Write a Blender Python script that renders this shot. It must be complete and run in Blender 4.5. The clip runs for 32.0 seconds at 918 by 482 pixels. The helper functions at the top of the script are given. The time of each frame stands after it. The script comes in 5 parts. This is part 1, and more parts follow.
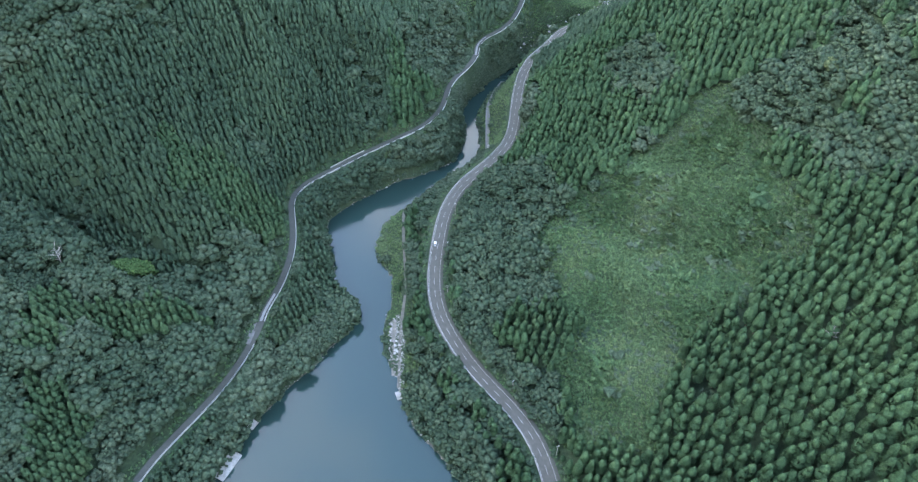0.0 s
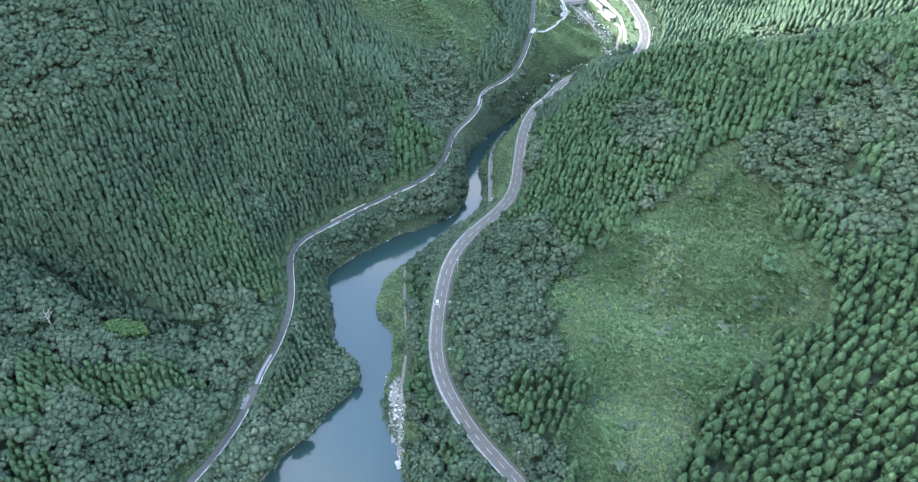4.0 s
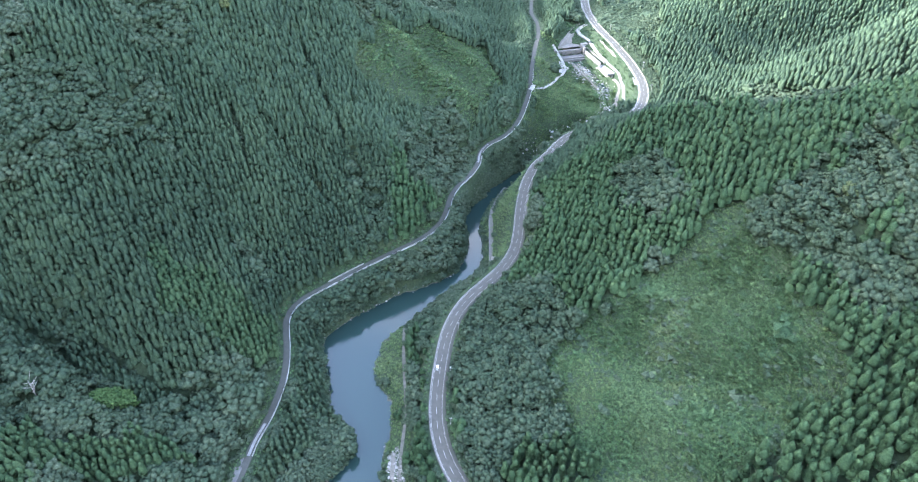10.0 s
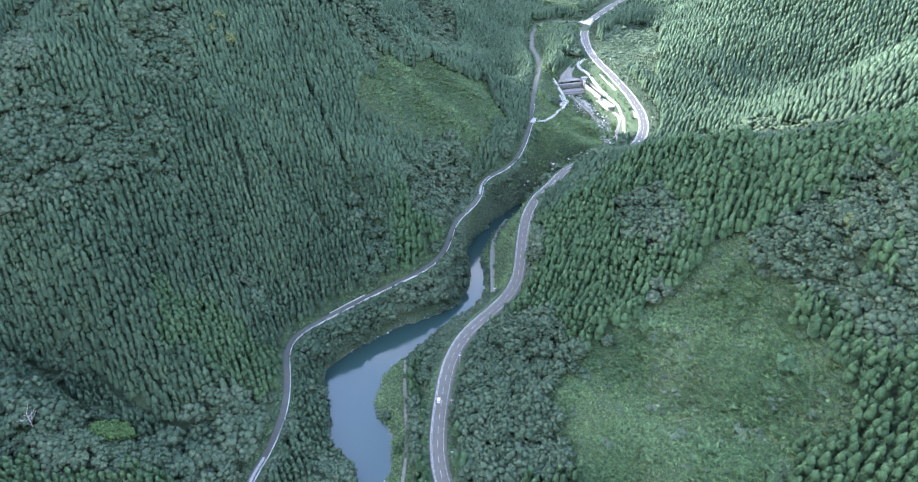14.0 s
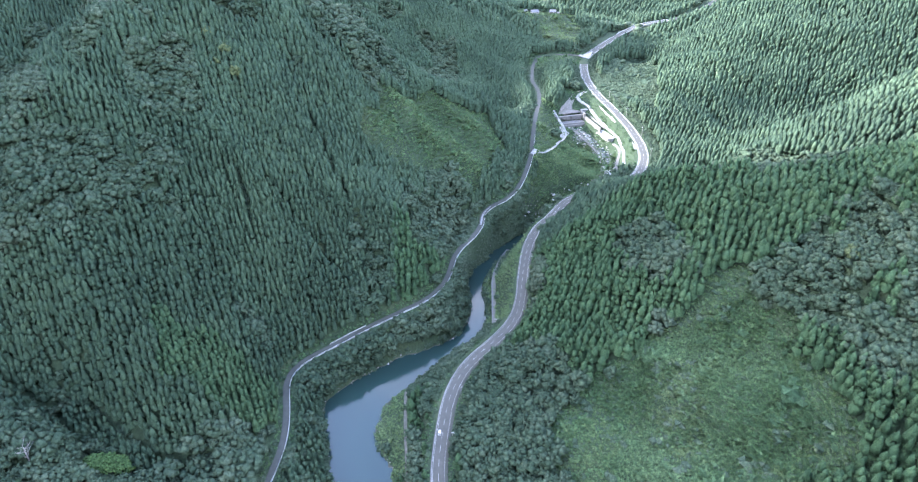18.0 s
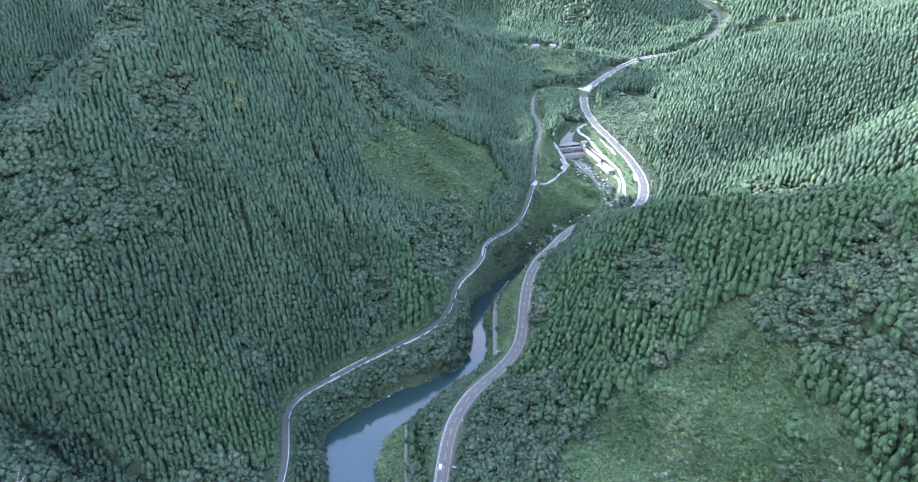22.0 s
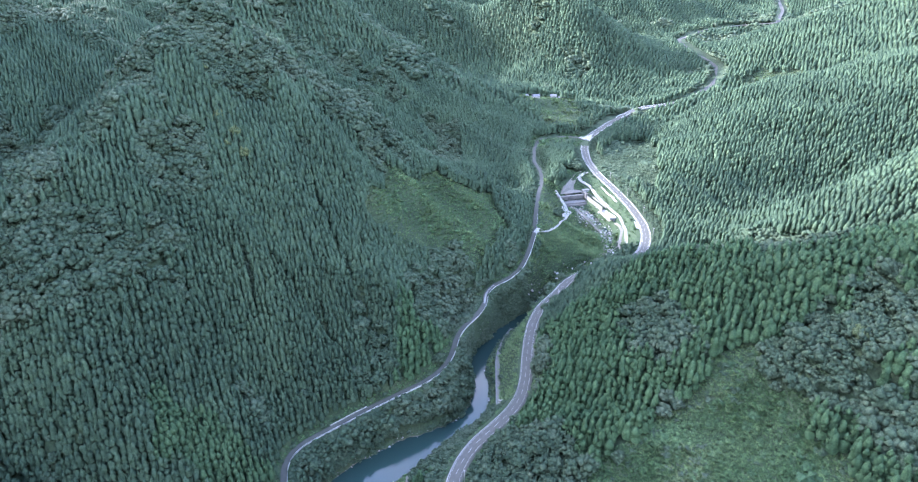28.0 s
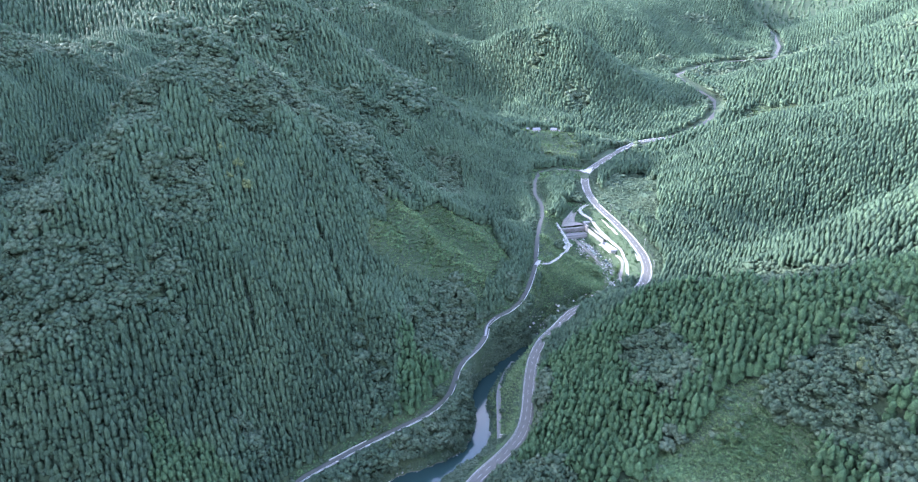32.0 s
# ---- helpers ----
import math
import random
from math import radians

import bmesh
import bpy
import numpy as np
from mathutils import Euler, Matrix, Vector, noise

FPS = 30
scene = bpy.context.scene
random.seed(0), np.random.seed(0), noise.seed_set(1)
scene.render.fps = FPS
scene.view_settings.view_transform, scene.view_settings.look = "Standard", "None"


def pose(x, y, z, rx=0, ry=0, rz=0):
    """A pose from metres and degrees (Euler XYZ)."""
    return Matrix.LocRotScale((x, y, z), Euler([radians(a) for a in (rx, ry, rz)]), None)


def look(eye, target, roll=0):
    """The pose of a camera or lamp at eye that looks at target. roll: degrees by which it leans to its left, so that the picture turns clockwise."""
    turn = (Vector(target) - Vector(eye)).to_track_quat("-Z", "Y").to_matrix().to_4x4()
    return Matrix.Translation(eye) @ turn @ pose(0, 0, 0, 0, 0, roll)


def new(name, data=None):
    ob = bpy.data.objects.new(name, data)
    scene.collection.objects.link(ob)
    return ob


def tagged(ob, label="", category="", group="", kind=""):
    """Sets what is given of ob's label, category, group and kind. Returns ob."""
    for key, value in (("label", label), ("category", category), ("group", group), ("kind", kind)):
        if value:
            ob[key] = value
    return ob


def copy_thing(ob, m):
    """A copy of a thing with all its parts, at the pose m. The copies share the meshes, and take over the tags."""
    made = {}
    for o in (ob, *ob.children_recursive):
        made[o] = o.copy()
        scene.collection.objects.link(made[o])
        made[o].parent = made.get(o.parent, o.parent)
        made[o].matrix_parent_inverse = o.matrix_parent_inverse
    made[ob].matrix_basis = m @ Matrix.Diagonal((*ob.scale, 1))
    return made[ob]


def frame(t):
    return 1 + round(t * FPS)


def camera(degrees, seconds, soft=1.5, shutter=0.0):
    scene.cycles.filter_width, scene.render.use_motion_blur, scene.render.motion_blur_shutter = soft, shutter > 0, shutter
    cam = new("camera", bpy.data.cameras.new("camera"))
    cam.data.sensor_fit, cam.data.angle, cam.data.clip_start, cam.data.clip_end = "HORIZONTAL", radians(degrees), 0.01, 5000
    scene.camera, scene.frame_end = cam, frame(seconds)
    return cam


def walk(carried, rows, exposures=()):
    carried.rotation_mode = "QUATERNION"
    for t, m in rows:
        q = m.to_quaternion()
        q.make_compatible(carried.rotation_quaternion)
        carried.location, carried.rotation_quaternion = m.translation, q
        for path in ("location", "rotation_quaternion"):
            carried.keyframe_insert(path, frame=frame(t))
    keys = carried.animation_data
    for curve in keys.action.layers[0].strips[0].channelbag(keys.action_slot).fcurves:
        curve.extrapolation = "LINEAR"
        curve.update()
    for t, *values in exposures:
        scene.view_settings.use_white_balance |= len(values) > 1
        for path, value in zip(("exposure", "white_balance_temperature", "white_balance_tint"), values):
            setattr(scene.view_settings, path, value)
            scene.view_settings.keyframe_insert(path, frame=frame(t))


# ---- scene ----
FOV = 69.38
cam = camera(FOV, 32.0, soft=1.2)
PATH = [  # seconds, eye, look direction, roll
    (0, (0.00, 0.00, 340.00), (0.00563, 0.70296, -0.71121), -0.19),
    (1, (-0.42, 4.62, 340.75), (0.00563, 0.71296, -0.70118), -0.16),
    (2, (-0.81, 9.21, 341.52), (0.00563, 0.72254, -0.69131), -0.08),
    (3, (-1.16, 13.82, 342.37), (0.00561, 0.73115, -0.68219), -0.07),
    (6, (-1.82, 26.97, 344.55), (0.00647, 0.75413, -0.65669), 0.02),
    (7, (-2.04, 29.92, 344.98), (0.00784, 0.76143, -0.64820), 0.02),
    (8, (-2.39, 31.56, 345.24), (0.00862, 0.76839, -0.63993), -0.06),
    (9, (-2.63, 32.32, 345.33), (0.00878, 0.77588, -0.63082), -0.07),
    (10, (-2.72, 32.56, 345.37), (0.00835, 0.78344, -0.62141), -0.03),
    (11, (-2.82, 32.43, 345.39), (0.00762, 0.79109, -0.61165), -0.08),
    (12, (-2.72, 32.13, 345.33), (0.00722, 0.79837, -0.60213), -0.05),
    (13, (-2.65, 32.12, 345.29), (0.00663, 0.80532, -0.59280), -0.07),
    (14, (-2.68, 32.18, 345.37), (0.00614, 0.81221, -0.58334), -0.10),
    (17, (-2.89, 32.06, 345.22), (0.00551, 0.83233, -0.55425), -0.10),
    (18, (-3.02, 31.92, 345.47), (0.00537, 0.83822, -0.54531), -0.08),
    (19, (-3.04, 31.83, 345.67), (0.00502, 0.84430, -0.53585), -0.05),
    (20, (-3.08, 31.91, 345.86), (0.00454, 0.85048, -0.52598), -0.06),
    (21, (-3.18, 31.92, 345.94), (0.00426, 0.85661, -0.51595), -0.07),
    (22, (-3.28, 31.94, 345.95), (0.00408, 0.86256, -0.50595), -0.05),
    (23, (-3.38, 31.97, 345.89), (0.00360, 0.86875, -0.49523), -0.02),
    (24, (-3.41, 31.91, 345.90), (0.00294, 0.87462, -0.48479), -0.04),
    (25, (-3.34, 31.79, 345.98), (0.00237, 0.88035, -0.47432), -0.03),
    (28, (-3.57, 31.87, 346.04), (0.00136, 0.89627, -0.44351), -0.06),
    (29, (-3.68, 31.78, 346.03), (0.00105, 0.90113, -0.43355), -0.02),
    (30, (-3.81, 31.73, 345.96), (0.00110, 0.90600, -0.42327), -0.01),
    (31, (-3.70, 31.74, 345.97), (0.00061, 0.91106, -0.41227), -0.01),
    (32, (-3.64, 31.54, 345.98), (-0.00000, 0.91682, -0.39930), -0.01),
]
walk(cam, [(t, look(Vector(e), Vector(e) + 100 * Vector(d), r)) for t, e, d, r in PATH],
     exposures=[(0.0, 3.65, 6100, 11), (1.0, 4.0, 6100, 12), (2.0, 4.05, 6100, 12), (6.0, 4.0, 6050, 13), (14.0, 3.92, 5850, 18), (22.0, 3.86, 5700, 21), (32.0, 3.78, 5500, 24)])

# ---- light ----
SUN_AZ, SUN_EL = radians(-72), radians(21)   # azimuth from +y towards +x
world = bpy.data.worlds.new("sky")
scene.world = world
world.use_nodes = True
wn = world.node_tree.nodes
sky = wn.new("ShaderNodeTexSky")
sky.sky_type = 'NISHITA'
sky.sun_disc = False
sky.sun_elevation = SUN_EL
sky.sun_rotation = SUN_AZ
sky.altitude = 600
sky.dust_density = 4.0
# broken bright cloud over the whole sky
cloud = wn.new("ShaderNodeTexNoise")
cloud.inputs["Scale"].default_value, cloud.inputs["Detail"].default_value = 2.6, 6
world.node_tree.links.new(wn.new("ShaderNodeTexCoord").outputs["Generated"], cloud.inputs["Vector"])
cover = wn.new("ShaderNodeMapRange")
cover.inputs["From Min"].default_value, cover.inputs["From Max"].default_value = 0.13, 0.3
cover.inputs["To Max"].default_value = 0.75
rise = wn.new("ShaderNodeSeparateXYZ")      # cloud closes up towards the horizon
world.node_tree.links.new(wn["Texture Coordinate"].outputs["Generated"], rise.inputs[0])
thin = wn.new("ShaderNodeMath")
thin.operation = "MULTIPLY_ADD"
world.node_tree.links.new(rise.outputs[2], thin.inputs[0])
thin.inputs[1].default_value = -0.45
world.node_tree.links.new(cloud.outputs["Fac"], thin.inputs[2])
world.node_tree.links.new(thin.outputs[0], cover.inputs["Value"])
blend = wn.new("ShaderNodeMix")
blend.data_type = "RGBA"
blend.inputs[7].default_value = (3.0, 3.05, 3.1, 1)
world.node_tree.links.new(cover.outputs[0], blend.inputs[0])
world.node_tree.links.new(sky.outputs[0], blend.inputs[6])
world.node_tree.links.new(blend.outputs[2], wn["Background"].inputs[0])
wn["Background"].inputs[1].default_value = 0.15
sun = new("sun", bpy.data.lights.new("sun", "SUN"))
sun.data.energy = 1.75
sun.data.angle = radians(1.5)
sun.data.color = (1.0, 0.95, 0.88)
sun_dir = Vector((math.sin(SUN_AZ) * math.cos(SUN_EL), math.cos(SUN_AZ) * math.cos(SUN_EL), math.sin(SUN_EL)))
sun.matrix_world = look(Vector((-300, 200, 900)), Vector((-300, 200, 900)) - sun_dir)

# ---- landform ----
# courses in metres: x, y, height of the road deck or water
ROAD_MAIN = [(46.3, 146.5, 20), (44.9, 155.3, 20.3), (41.7, 165.8, 20.6), (36.5, 177.1, 20.9), (29.1, 188.2, 21.1), (18.9, 200.6, 21.4), (6.9, 216.7, 21.7), (-2, 233, 22), (-8.9, 247.6, 22.5), (-12.8, 263.8, 22.9), (-13.8, 278.5, 23.4), (-13.3, 291.7, 23.8), (-12, 305.5, 24.3), (-10.3, 320.1, 24.8), (-8.5, 332.8, 25.2), (-5.4, 344.9, 25.7), (-0.6, 356.9, 26.2), (6.5, 369.4, 26.6), (15.5, 379.9, 27.1), (25.1, 390.2, 27.5), (34.3, 402.1, 28), (41.2, 414.1, 28.2), (45.3, 427.3, 28.5), (48.3, 443.3, 28.8), (50.6, 462.5, 29), (54.5, 487, 29.2), (59.9, 511.5, 29.5), (70.5, 537.6, 29.8), (86.4, 558.3, 30), (102.6, 584.5, 31.8), (130.5, 601.8, 33.5), (157, 606.6, 35.2), (172.9, 615.3, 37), (185.8, 634.1, 38.2), (195.8, 662.1, 39.5), (198.9, 692.3, 40.8), (195.7, 736.4, 42), (187.5, 779.8, 44), (175.4, 829.9, 46), (169.8, 876.9, 48), (173, 921.6, 50), (185.6, 965.2, 52), (214.5, 1007, 54), (255.6, 1065.3, 55.5), (293.8, 1106.3, 57), (320.4, 1115.6, 58.5), (346.3, 1121.3, 60), (395.4, 1153, 63), (452.8, 1227.1, 66), (487.4, 1286.3, 69), (512.4, 1380.9, 72), (507.6, 1446.6, 76), (500, 1527.6, 80), (502.8, 1603.7, 84), (596, 1700.7, 90.5), (693.8, 1733, 97), (780.9, 1727.4, 103.5), (868.9, 1899.2, 110), (941.4, 2102.1, 118.3), (997, 2331.4, 126.7), (1061.2, 2539, 135)]
ROAD_SIDE = [(-165.7, 153.5, 10), (-160.4, 165.8, 10.4), (-152.4, 178.9, 10.8), (-143.3, 192.8, 11.2), (-132.9, 211.3, 11.6), (-125.3, 231.2, 12), (-121.9, 245.7, 12.7), (-119.6, 265.7, 13.3), (-114.9, 277.8, 14), (-112.5, 290.3, 15.1), (-110.5, 303.5, 16.3), (-110.6, 317.3, 17.4), (-112.7, 331.9, 18.6), (-116.1, 347.2, 19.7), (-118, 356.3, 20.9), (-115.9, 365.7, 22), (-110.6, 374, 22.7), (-100.9, 381.8, 23.4), (-88.2, 391.8, 24.1), (-76.4, 401.4, 24.8), (-62, 412, 25.5), (-45.1, 424.4, 26.2), (-29.8, 435, 26.9), (-19.5, 445.3, 27.6), (-10.9, 459.9, 28.3), (-7.1, 475.2, 29), (-4.7, 490.7, 30), (1.2, 504.2, 31), (12, 519.1, 32), (20.2, 536.7, 33), (21.8, 555.1, 34), (28.6, 565.5, 35.8), (44.1, 575.1, 37.7), (56, 590.5, 39.5), (64.9, 613.8, 41.3), (72.3, 641.1, 43.2), (77.7, 663.6, 45), (79.2, 679.1, 45.5), (85.4, 723.5, 46), (92.2, 764.1, 46.5), (100.4, 802.8, 47), (103.2, 836.8, 47.5), (98, 873.4, 48), (103.3, 920.1, 49.2), (115.1, 966, 50.4), (138, 972.4, 51.6), (169.9, 965.5, 52.8), (179.4, 948.7, 54)]
SHORE_WEST = [(-127.8, 157.7), (-121.4, 170.5), (-115.5, 190.8), (-105.4, 204.6), (-97.5, 218.3), (-85.3, 230.5), (-76.2, 243.4), (-66.7, 256.8), (-61.6, 266.1), (-62.2, 273.6), (-75.6, 287.1), (-82.6, 297.4), (-83.4, 311.9), (-88.7, 327.3), (-92.6, 343.5), (-95, 357.6), (-87.8, 366.4), (-78.4, 377.2), (-62.2, 389.6), (-45.4, 403.1), (-27.6, 409.1), (-9.5, 420.6), (1.2, 429.1), (7, 445.9), (9.8, 465.3), (7.6, 481.5), (5.3, 498.5), (10.8, 516.2), (21.7, 530), (30.5, 547.2), (44.8, 559), (63.1, 579.6)]
SHORE_EAST = [(1.1, 156.2), (-6.7, 167.5), (-14.8, 177.8), (-26.7, 190.5), (-31.1, 199.9), (-32.5, 207.6), (-34.8, 217.9), (-38.8, 228.4), (-45.5, 237.7), (-46.5, 249.4), (-45.7, 261.6), (-42.2, 278.7), (-44, 304.3), (-51.7, 314.2), (-56.5, 324.4), (-55.9, 340.4), (-52.9, 354.4), (-43.1, 366), (-35.1, 375), (-22.6, 390.5), (-13.9, 400.2), (-2.6, 411.6), (8.9, 420.5), (16.2, 431.1), (21.4, 445.8), (20.7, 469.2), (17.8, 485.6), (26.2, 507.1), (32.1, 522.5), (43.8, 541.3), (64.8, 566)]
STREAM = [(72.6, 590.3, 0), (95.4, 616.5, 3), (126, 646.9, 6), (134.9, 647.3, 10), (158.1, 659.1, 14), (166.8, 689.3, 16), (166.2, 721.9, 18), (157.3, 749.2, 20), (148, 769.7, 22), (138.3, 786, 24)]
# spurs, gullies and flanks: lines of ground height
LANDFORM = [
    # west flank, from the side road up to the summit
    [(-135, 360, 36), (-150, 370, 48), (-181, 377, 81), (-213, 372, 128), (-228, 384, 150), (-237, 440, 185), (-240, 540, 235), (-240, 637, 272)],
    [(-128, 395, 42), (-144, 397, 64), (-172, 410, 104), (-197, 429, 146)],
    [(-80, 420, 42), (-93, 437, 63), (-125, 445, 88), (-155, 446, 106), (-185, 480, 150), (-215, 540, 215)],
    [(-125, 305, 26), (-143, 310, 41), (-184, 322, 69), (-213, 354, 116), (-248, 390, 160)],
    [(-150, 285, 19), (-185, 290, 38), (-242, 316, 48), (-300, 345, 75), (-360, 400, 120)],
    [(-248, 336, 88), (-290, 370, 118), (-320, 420, 165)],
    [(-140, 250, 18), (-165, 257, 26), (-188, 267, 44), (-223, 257, 52), (-300, 260, 85)],
    [(-150, 210, 14), (-176, 188, 20), (-214, 207, 46), (-290, 200, 90), (-420, 220, 150)],
    [(-190, 150, 20), (-260, 120, 60), (-400, 80, 140)],
    [(-30, 460, 48), (-36, 483, 76), (-60, 500, 92), (-81, 514, 105), (-110, 560, 150), (-170, 600, 215)],
    [(10, 560, 50), (-10, 600, 84), (-40, 640, 112), (-90, 660, 160)],
    [(60, 640, 52), (40, 680, 78), (10, 700, 100)],
    [(-240.8, 636.7, 270.4), (-221.3, 662.2, 250.3), (-193.8, 688.9, 224.9), (-162.6, 714.7, 191.1), (-121.3, 740.4, 145), (-60.8, 765, 85.7), (-6.5, 784.4, 54), (59.3, 799, 15.9)],
    [(-240.8, 636.7, 270.4), (-266.7, 570.8, 222.5), (-275.8, 526.7, 210.6), (-284.8, 480.8, 196.8), (-291.9, 446.2, 184.2), (-288.5, 417.9, 187.3)],
    [(-350.1, 1232.6, 311.9), (-262.7, 1152, 259.9), (-186, 1114.3, 217.3), (-123.8, 1070.6, 172), (-5.4, 1025.5, 109.8), (52.5, 971.9, 76.4), (79, 917.7, 45)],
    [(79.7, 1529.2, 190.7), (191.4, 1468.4, 217), (248.7, 1418.8, 171.7), (310.7, 1365, 126.9), (348.3, 1314.1, 76.2)],
    # east flank with the cleared slope
    [(40, 205, 24), (69, 187, 22), (110, 172, 45), (137, 168, 60), (165, 161, 80), (230, 140, 130), (330, 110, 200)],
    [(20, 240, 26), (42, 230, 36), (82, 222, 36), (99, 245, 53), (147, 245, 71), (172, 240, 93), (185, 201, 108), (260, 200, 150)],
    [(8, 285, 28), (26, 283, 41), (72, 277, 52), (132, 294, 79), (173, 325, 120), (192, 305, 134), (240, 270, 155)],
    [(20, 345, 36), (58, 313, 62), (86, 311, 78), (120, 335, 88), (148, 370, 112)],
    [(197, 265, 118), (217, 333, 158), (290, 300, 200), (400, 250, 270)],
    [(45, 400, 38), (70, 410, 52), (93, 433, 68), (117, 374, 94)],
    [(92.7, 552.7, 18.1), (102.9, 520.1, 53.6), (137.1, 480, 96.8), (169.5, 452.3, 116.8), (195.8, 423.7, 134.8), (233.5, 396.2, 158.1), (256.6, 373.8, 175.3), (280.1, 354.6, 194.3)],
    [(225.7, 607.6, 31.4), (282.9, 603.8, 69.6), (331, 600.4, 96.2), (375.7, 595.9, 123.8), (408, 597.7, 141.6), (468.1, 601.7, 179.2)],
    [(230, 590, 44), (280, 545, 60), (340, 505, 86), (420, 465, 135)],
    [(284.7, 947.2, 34.4), (298.3, 942.8, 82.4), (338.8, 928.4, 109.4), (402.5, 917.9, 132.7), (469.4, 901.2, 148.8), (530.2, 883, 170.4), (571.4, 874, 183.8), (685.1, 863.4, 217.9)],
    [(230, 680, 45), (300, 690, 45), (400, 705, 52), (480, 715, 82), (560, 720, 108), (650, 720, 140)],
    [(300, 800, 86), (380, 800, 98), (470, 790, 122), (570, 780, 152)],
    # valley floors between the ridges
    # hidden head of this valley is lowered to let sun reach the weir
    [(-330, 900, 165), (-240, 890, 140), (-198, 880, 122), (-133, 865, 95), (-82, 862, 64), (-30, 868, 52), (30, 880, 48)],
    [(-330, 1480, 190), (-227, 1400, 145), (-158, 1380, 100), (-77, 1350, 72), (4, 1290, 62), (60, 1220, 60)],
    [(-140, 2000, 150), (-40, 1900, 105), (52, 1800, 82), (160, 1700, 78)],
    [(256, 1800, 155), (311, 1750, 115), (378, 1700, 88), (440, 1640, 84)],
    [(-345, 740, 190), (-356, 680, 160), (-380, 640, 136), (-404, 600, 116), (-430, 540, 100)],
    [(-390, 765, 205), (-430, 850, 222), (-480, 950, 236), (-520, 1080, 250), (-600, 1100, 245)],
    [(-482, 745, 222), (-490, 790, 246), (-520, 850, 250)], [(-570, 960, 195), (-640, 900, 200)],
    [(390, 1085, 68), (512, 1080, 84), (624, 1080, 94), (725, 1080, 122)],
    [(970, 1800, 104), (1100, 1850, 135), (1215, 1900, 165)],
    [(471.4, 1220.1, 72.8), (639.2, 1386.8, 139.5), (781.1, 1454.5, 168.7), (955.1, 1495.5, 224), (1171.8, 1524.3, 307.1)],
    [(347.7, 2000.4, 239.6), (457.6, 1891.9, 183.4), (540.3, 1782.3, 135.7), (580.3, 1681.3, 89.6)],
    [(863.5, 1833.8, 85.3), (1000.9, 1894.7, 129.2), (1145.5, 1946.5, 175.9), (1287.3, 1995.2, 239.7)],
    [(-203.6, 1719.7, 265.7), (-116.8, 1647.6, 218.2), (-34.8, 1571.2, 174.3), (41.5, 1490.8, 128.5), (111.9, 1406.7, 75.9)],
    # meadow by the stream and flats by the upper road
    [(85, 600, 22), (105, 650, 26), (120, 690, 28), (110, 740, 32), (100, 790, 40)],
    [(230, 760, 52), (215, 850, 56), (205, 900, 56)],
    [(120, 900, 50), (150, 1010, 55), (110, 1100, 70), (180, 1150, 62)],
    [(235, 985, 52), (268, 1030, 46), (290, 1080, 45), (305, 1130, 46), (330, 1180, 52)], [(350, 1060, 56), (370, 1040, 60)],
]
# far hills round the valley: x, y, height; first six unseen, raised to cast shade
FAR_AND_SHADE_HILLS = [(-720, 120, 500), (-720, 350, 560), (-730, 560, 590), (-740, 740, 600), (-920, 300, 640), (-930, 700, 650), (-800, 960, 350), (-1050, 1050, 360), (-800, -200, 430), (-600, -600, 300), (600, -500, 280), (800, 0, 320), (700, 300, 330), (-1500, 500, 380), (-900, 1600, 330), (-400, 1700, 300), (-100, 2300, 330),
             (300, 2600, 330), (700, 2700, 300), (-1500, 2500, 420), (0, 3600, 460), (1200, 3700, 420), (-1500, 4300, 520), (2600, 3500, 460), (2200, 2200, 380), (1500, 1500, 300), (1700, 700, 380),
             (2500, 500, 450), (2500, -1500, 400), (-2500, -1500, 400), (0, -2500, 380), (-3500, 1000, 500), (-4200, 4300, 600), (4200, 4300, 600), (4200, -3000, 500), (-4200, -3000, 500), (900, 2300, 250), (650, 2050, 190), (1450, 2500, 240)]
# narrow treeless runnels on the west flank
GULLIES = [[(-91.4, 492.7), (-85.2, 481.4), (-77.4, 472.5), (-72.4, 456.8), (-67.5, 441.1)], [(-146.8, 478.5), (-130.3, 468.6), (-112.9, 452.3), (-100, 443), (-82.8, 428)], [(-162.1, 468.9), (-156.2, 453.7), (-149.2, 438.9)], [(-119, 534.7), (-106.5, 512.4), (-98.9, 497.4)], [(-217, 307.5), (-196.7, 294.8), (-176.6, 286.6), (-154.9, 281.3)], [(-271.6, 319.7), (-249.7, 312.1), (-225.2, 293), (-201.4, 270.4)]]
SHORE_PATH = [(-38, 366), (-37, 344), (-36, 327), (-34, 307), (-32, 287), (-33, 274), (-34, 262), (-34, 239), (-34, 214)]


def along(line, step):
    """Points every few metres on a line of points."""
    p = np.array(line, float)
    s = np.r_[0, np.cumsum(np.linalg.norm(np.diff(p[:, :2], axis=0), axis=1))]
    u = np.linspace(0, s[-1], max(2, int(s[-1] / step) + 1))
    return np.stack([np.interp(u, s, p[:, k]) for k in range(p.shape[1])], 1)


def smooth_course(line, step, rounds=4):
    p = along(line, step)
    for _ in range(rounds):
        p[1:-1] = (p[:-2] + 2 * p[1:-1] + p[2:]) / 4
    return p


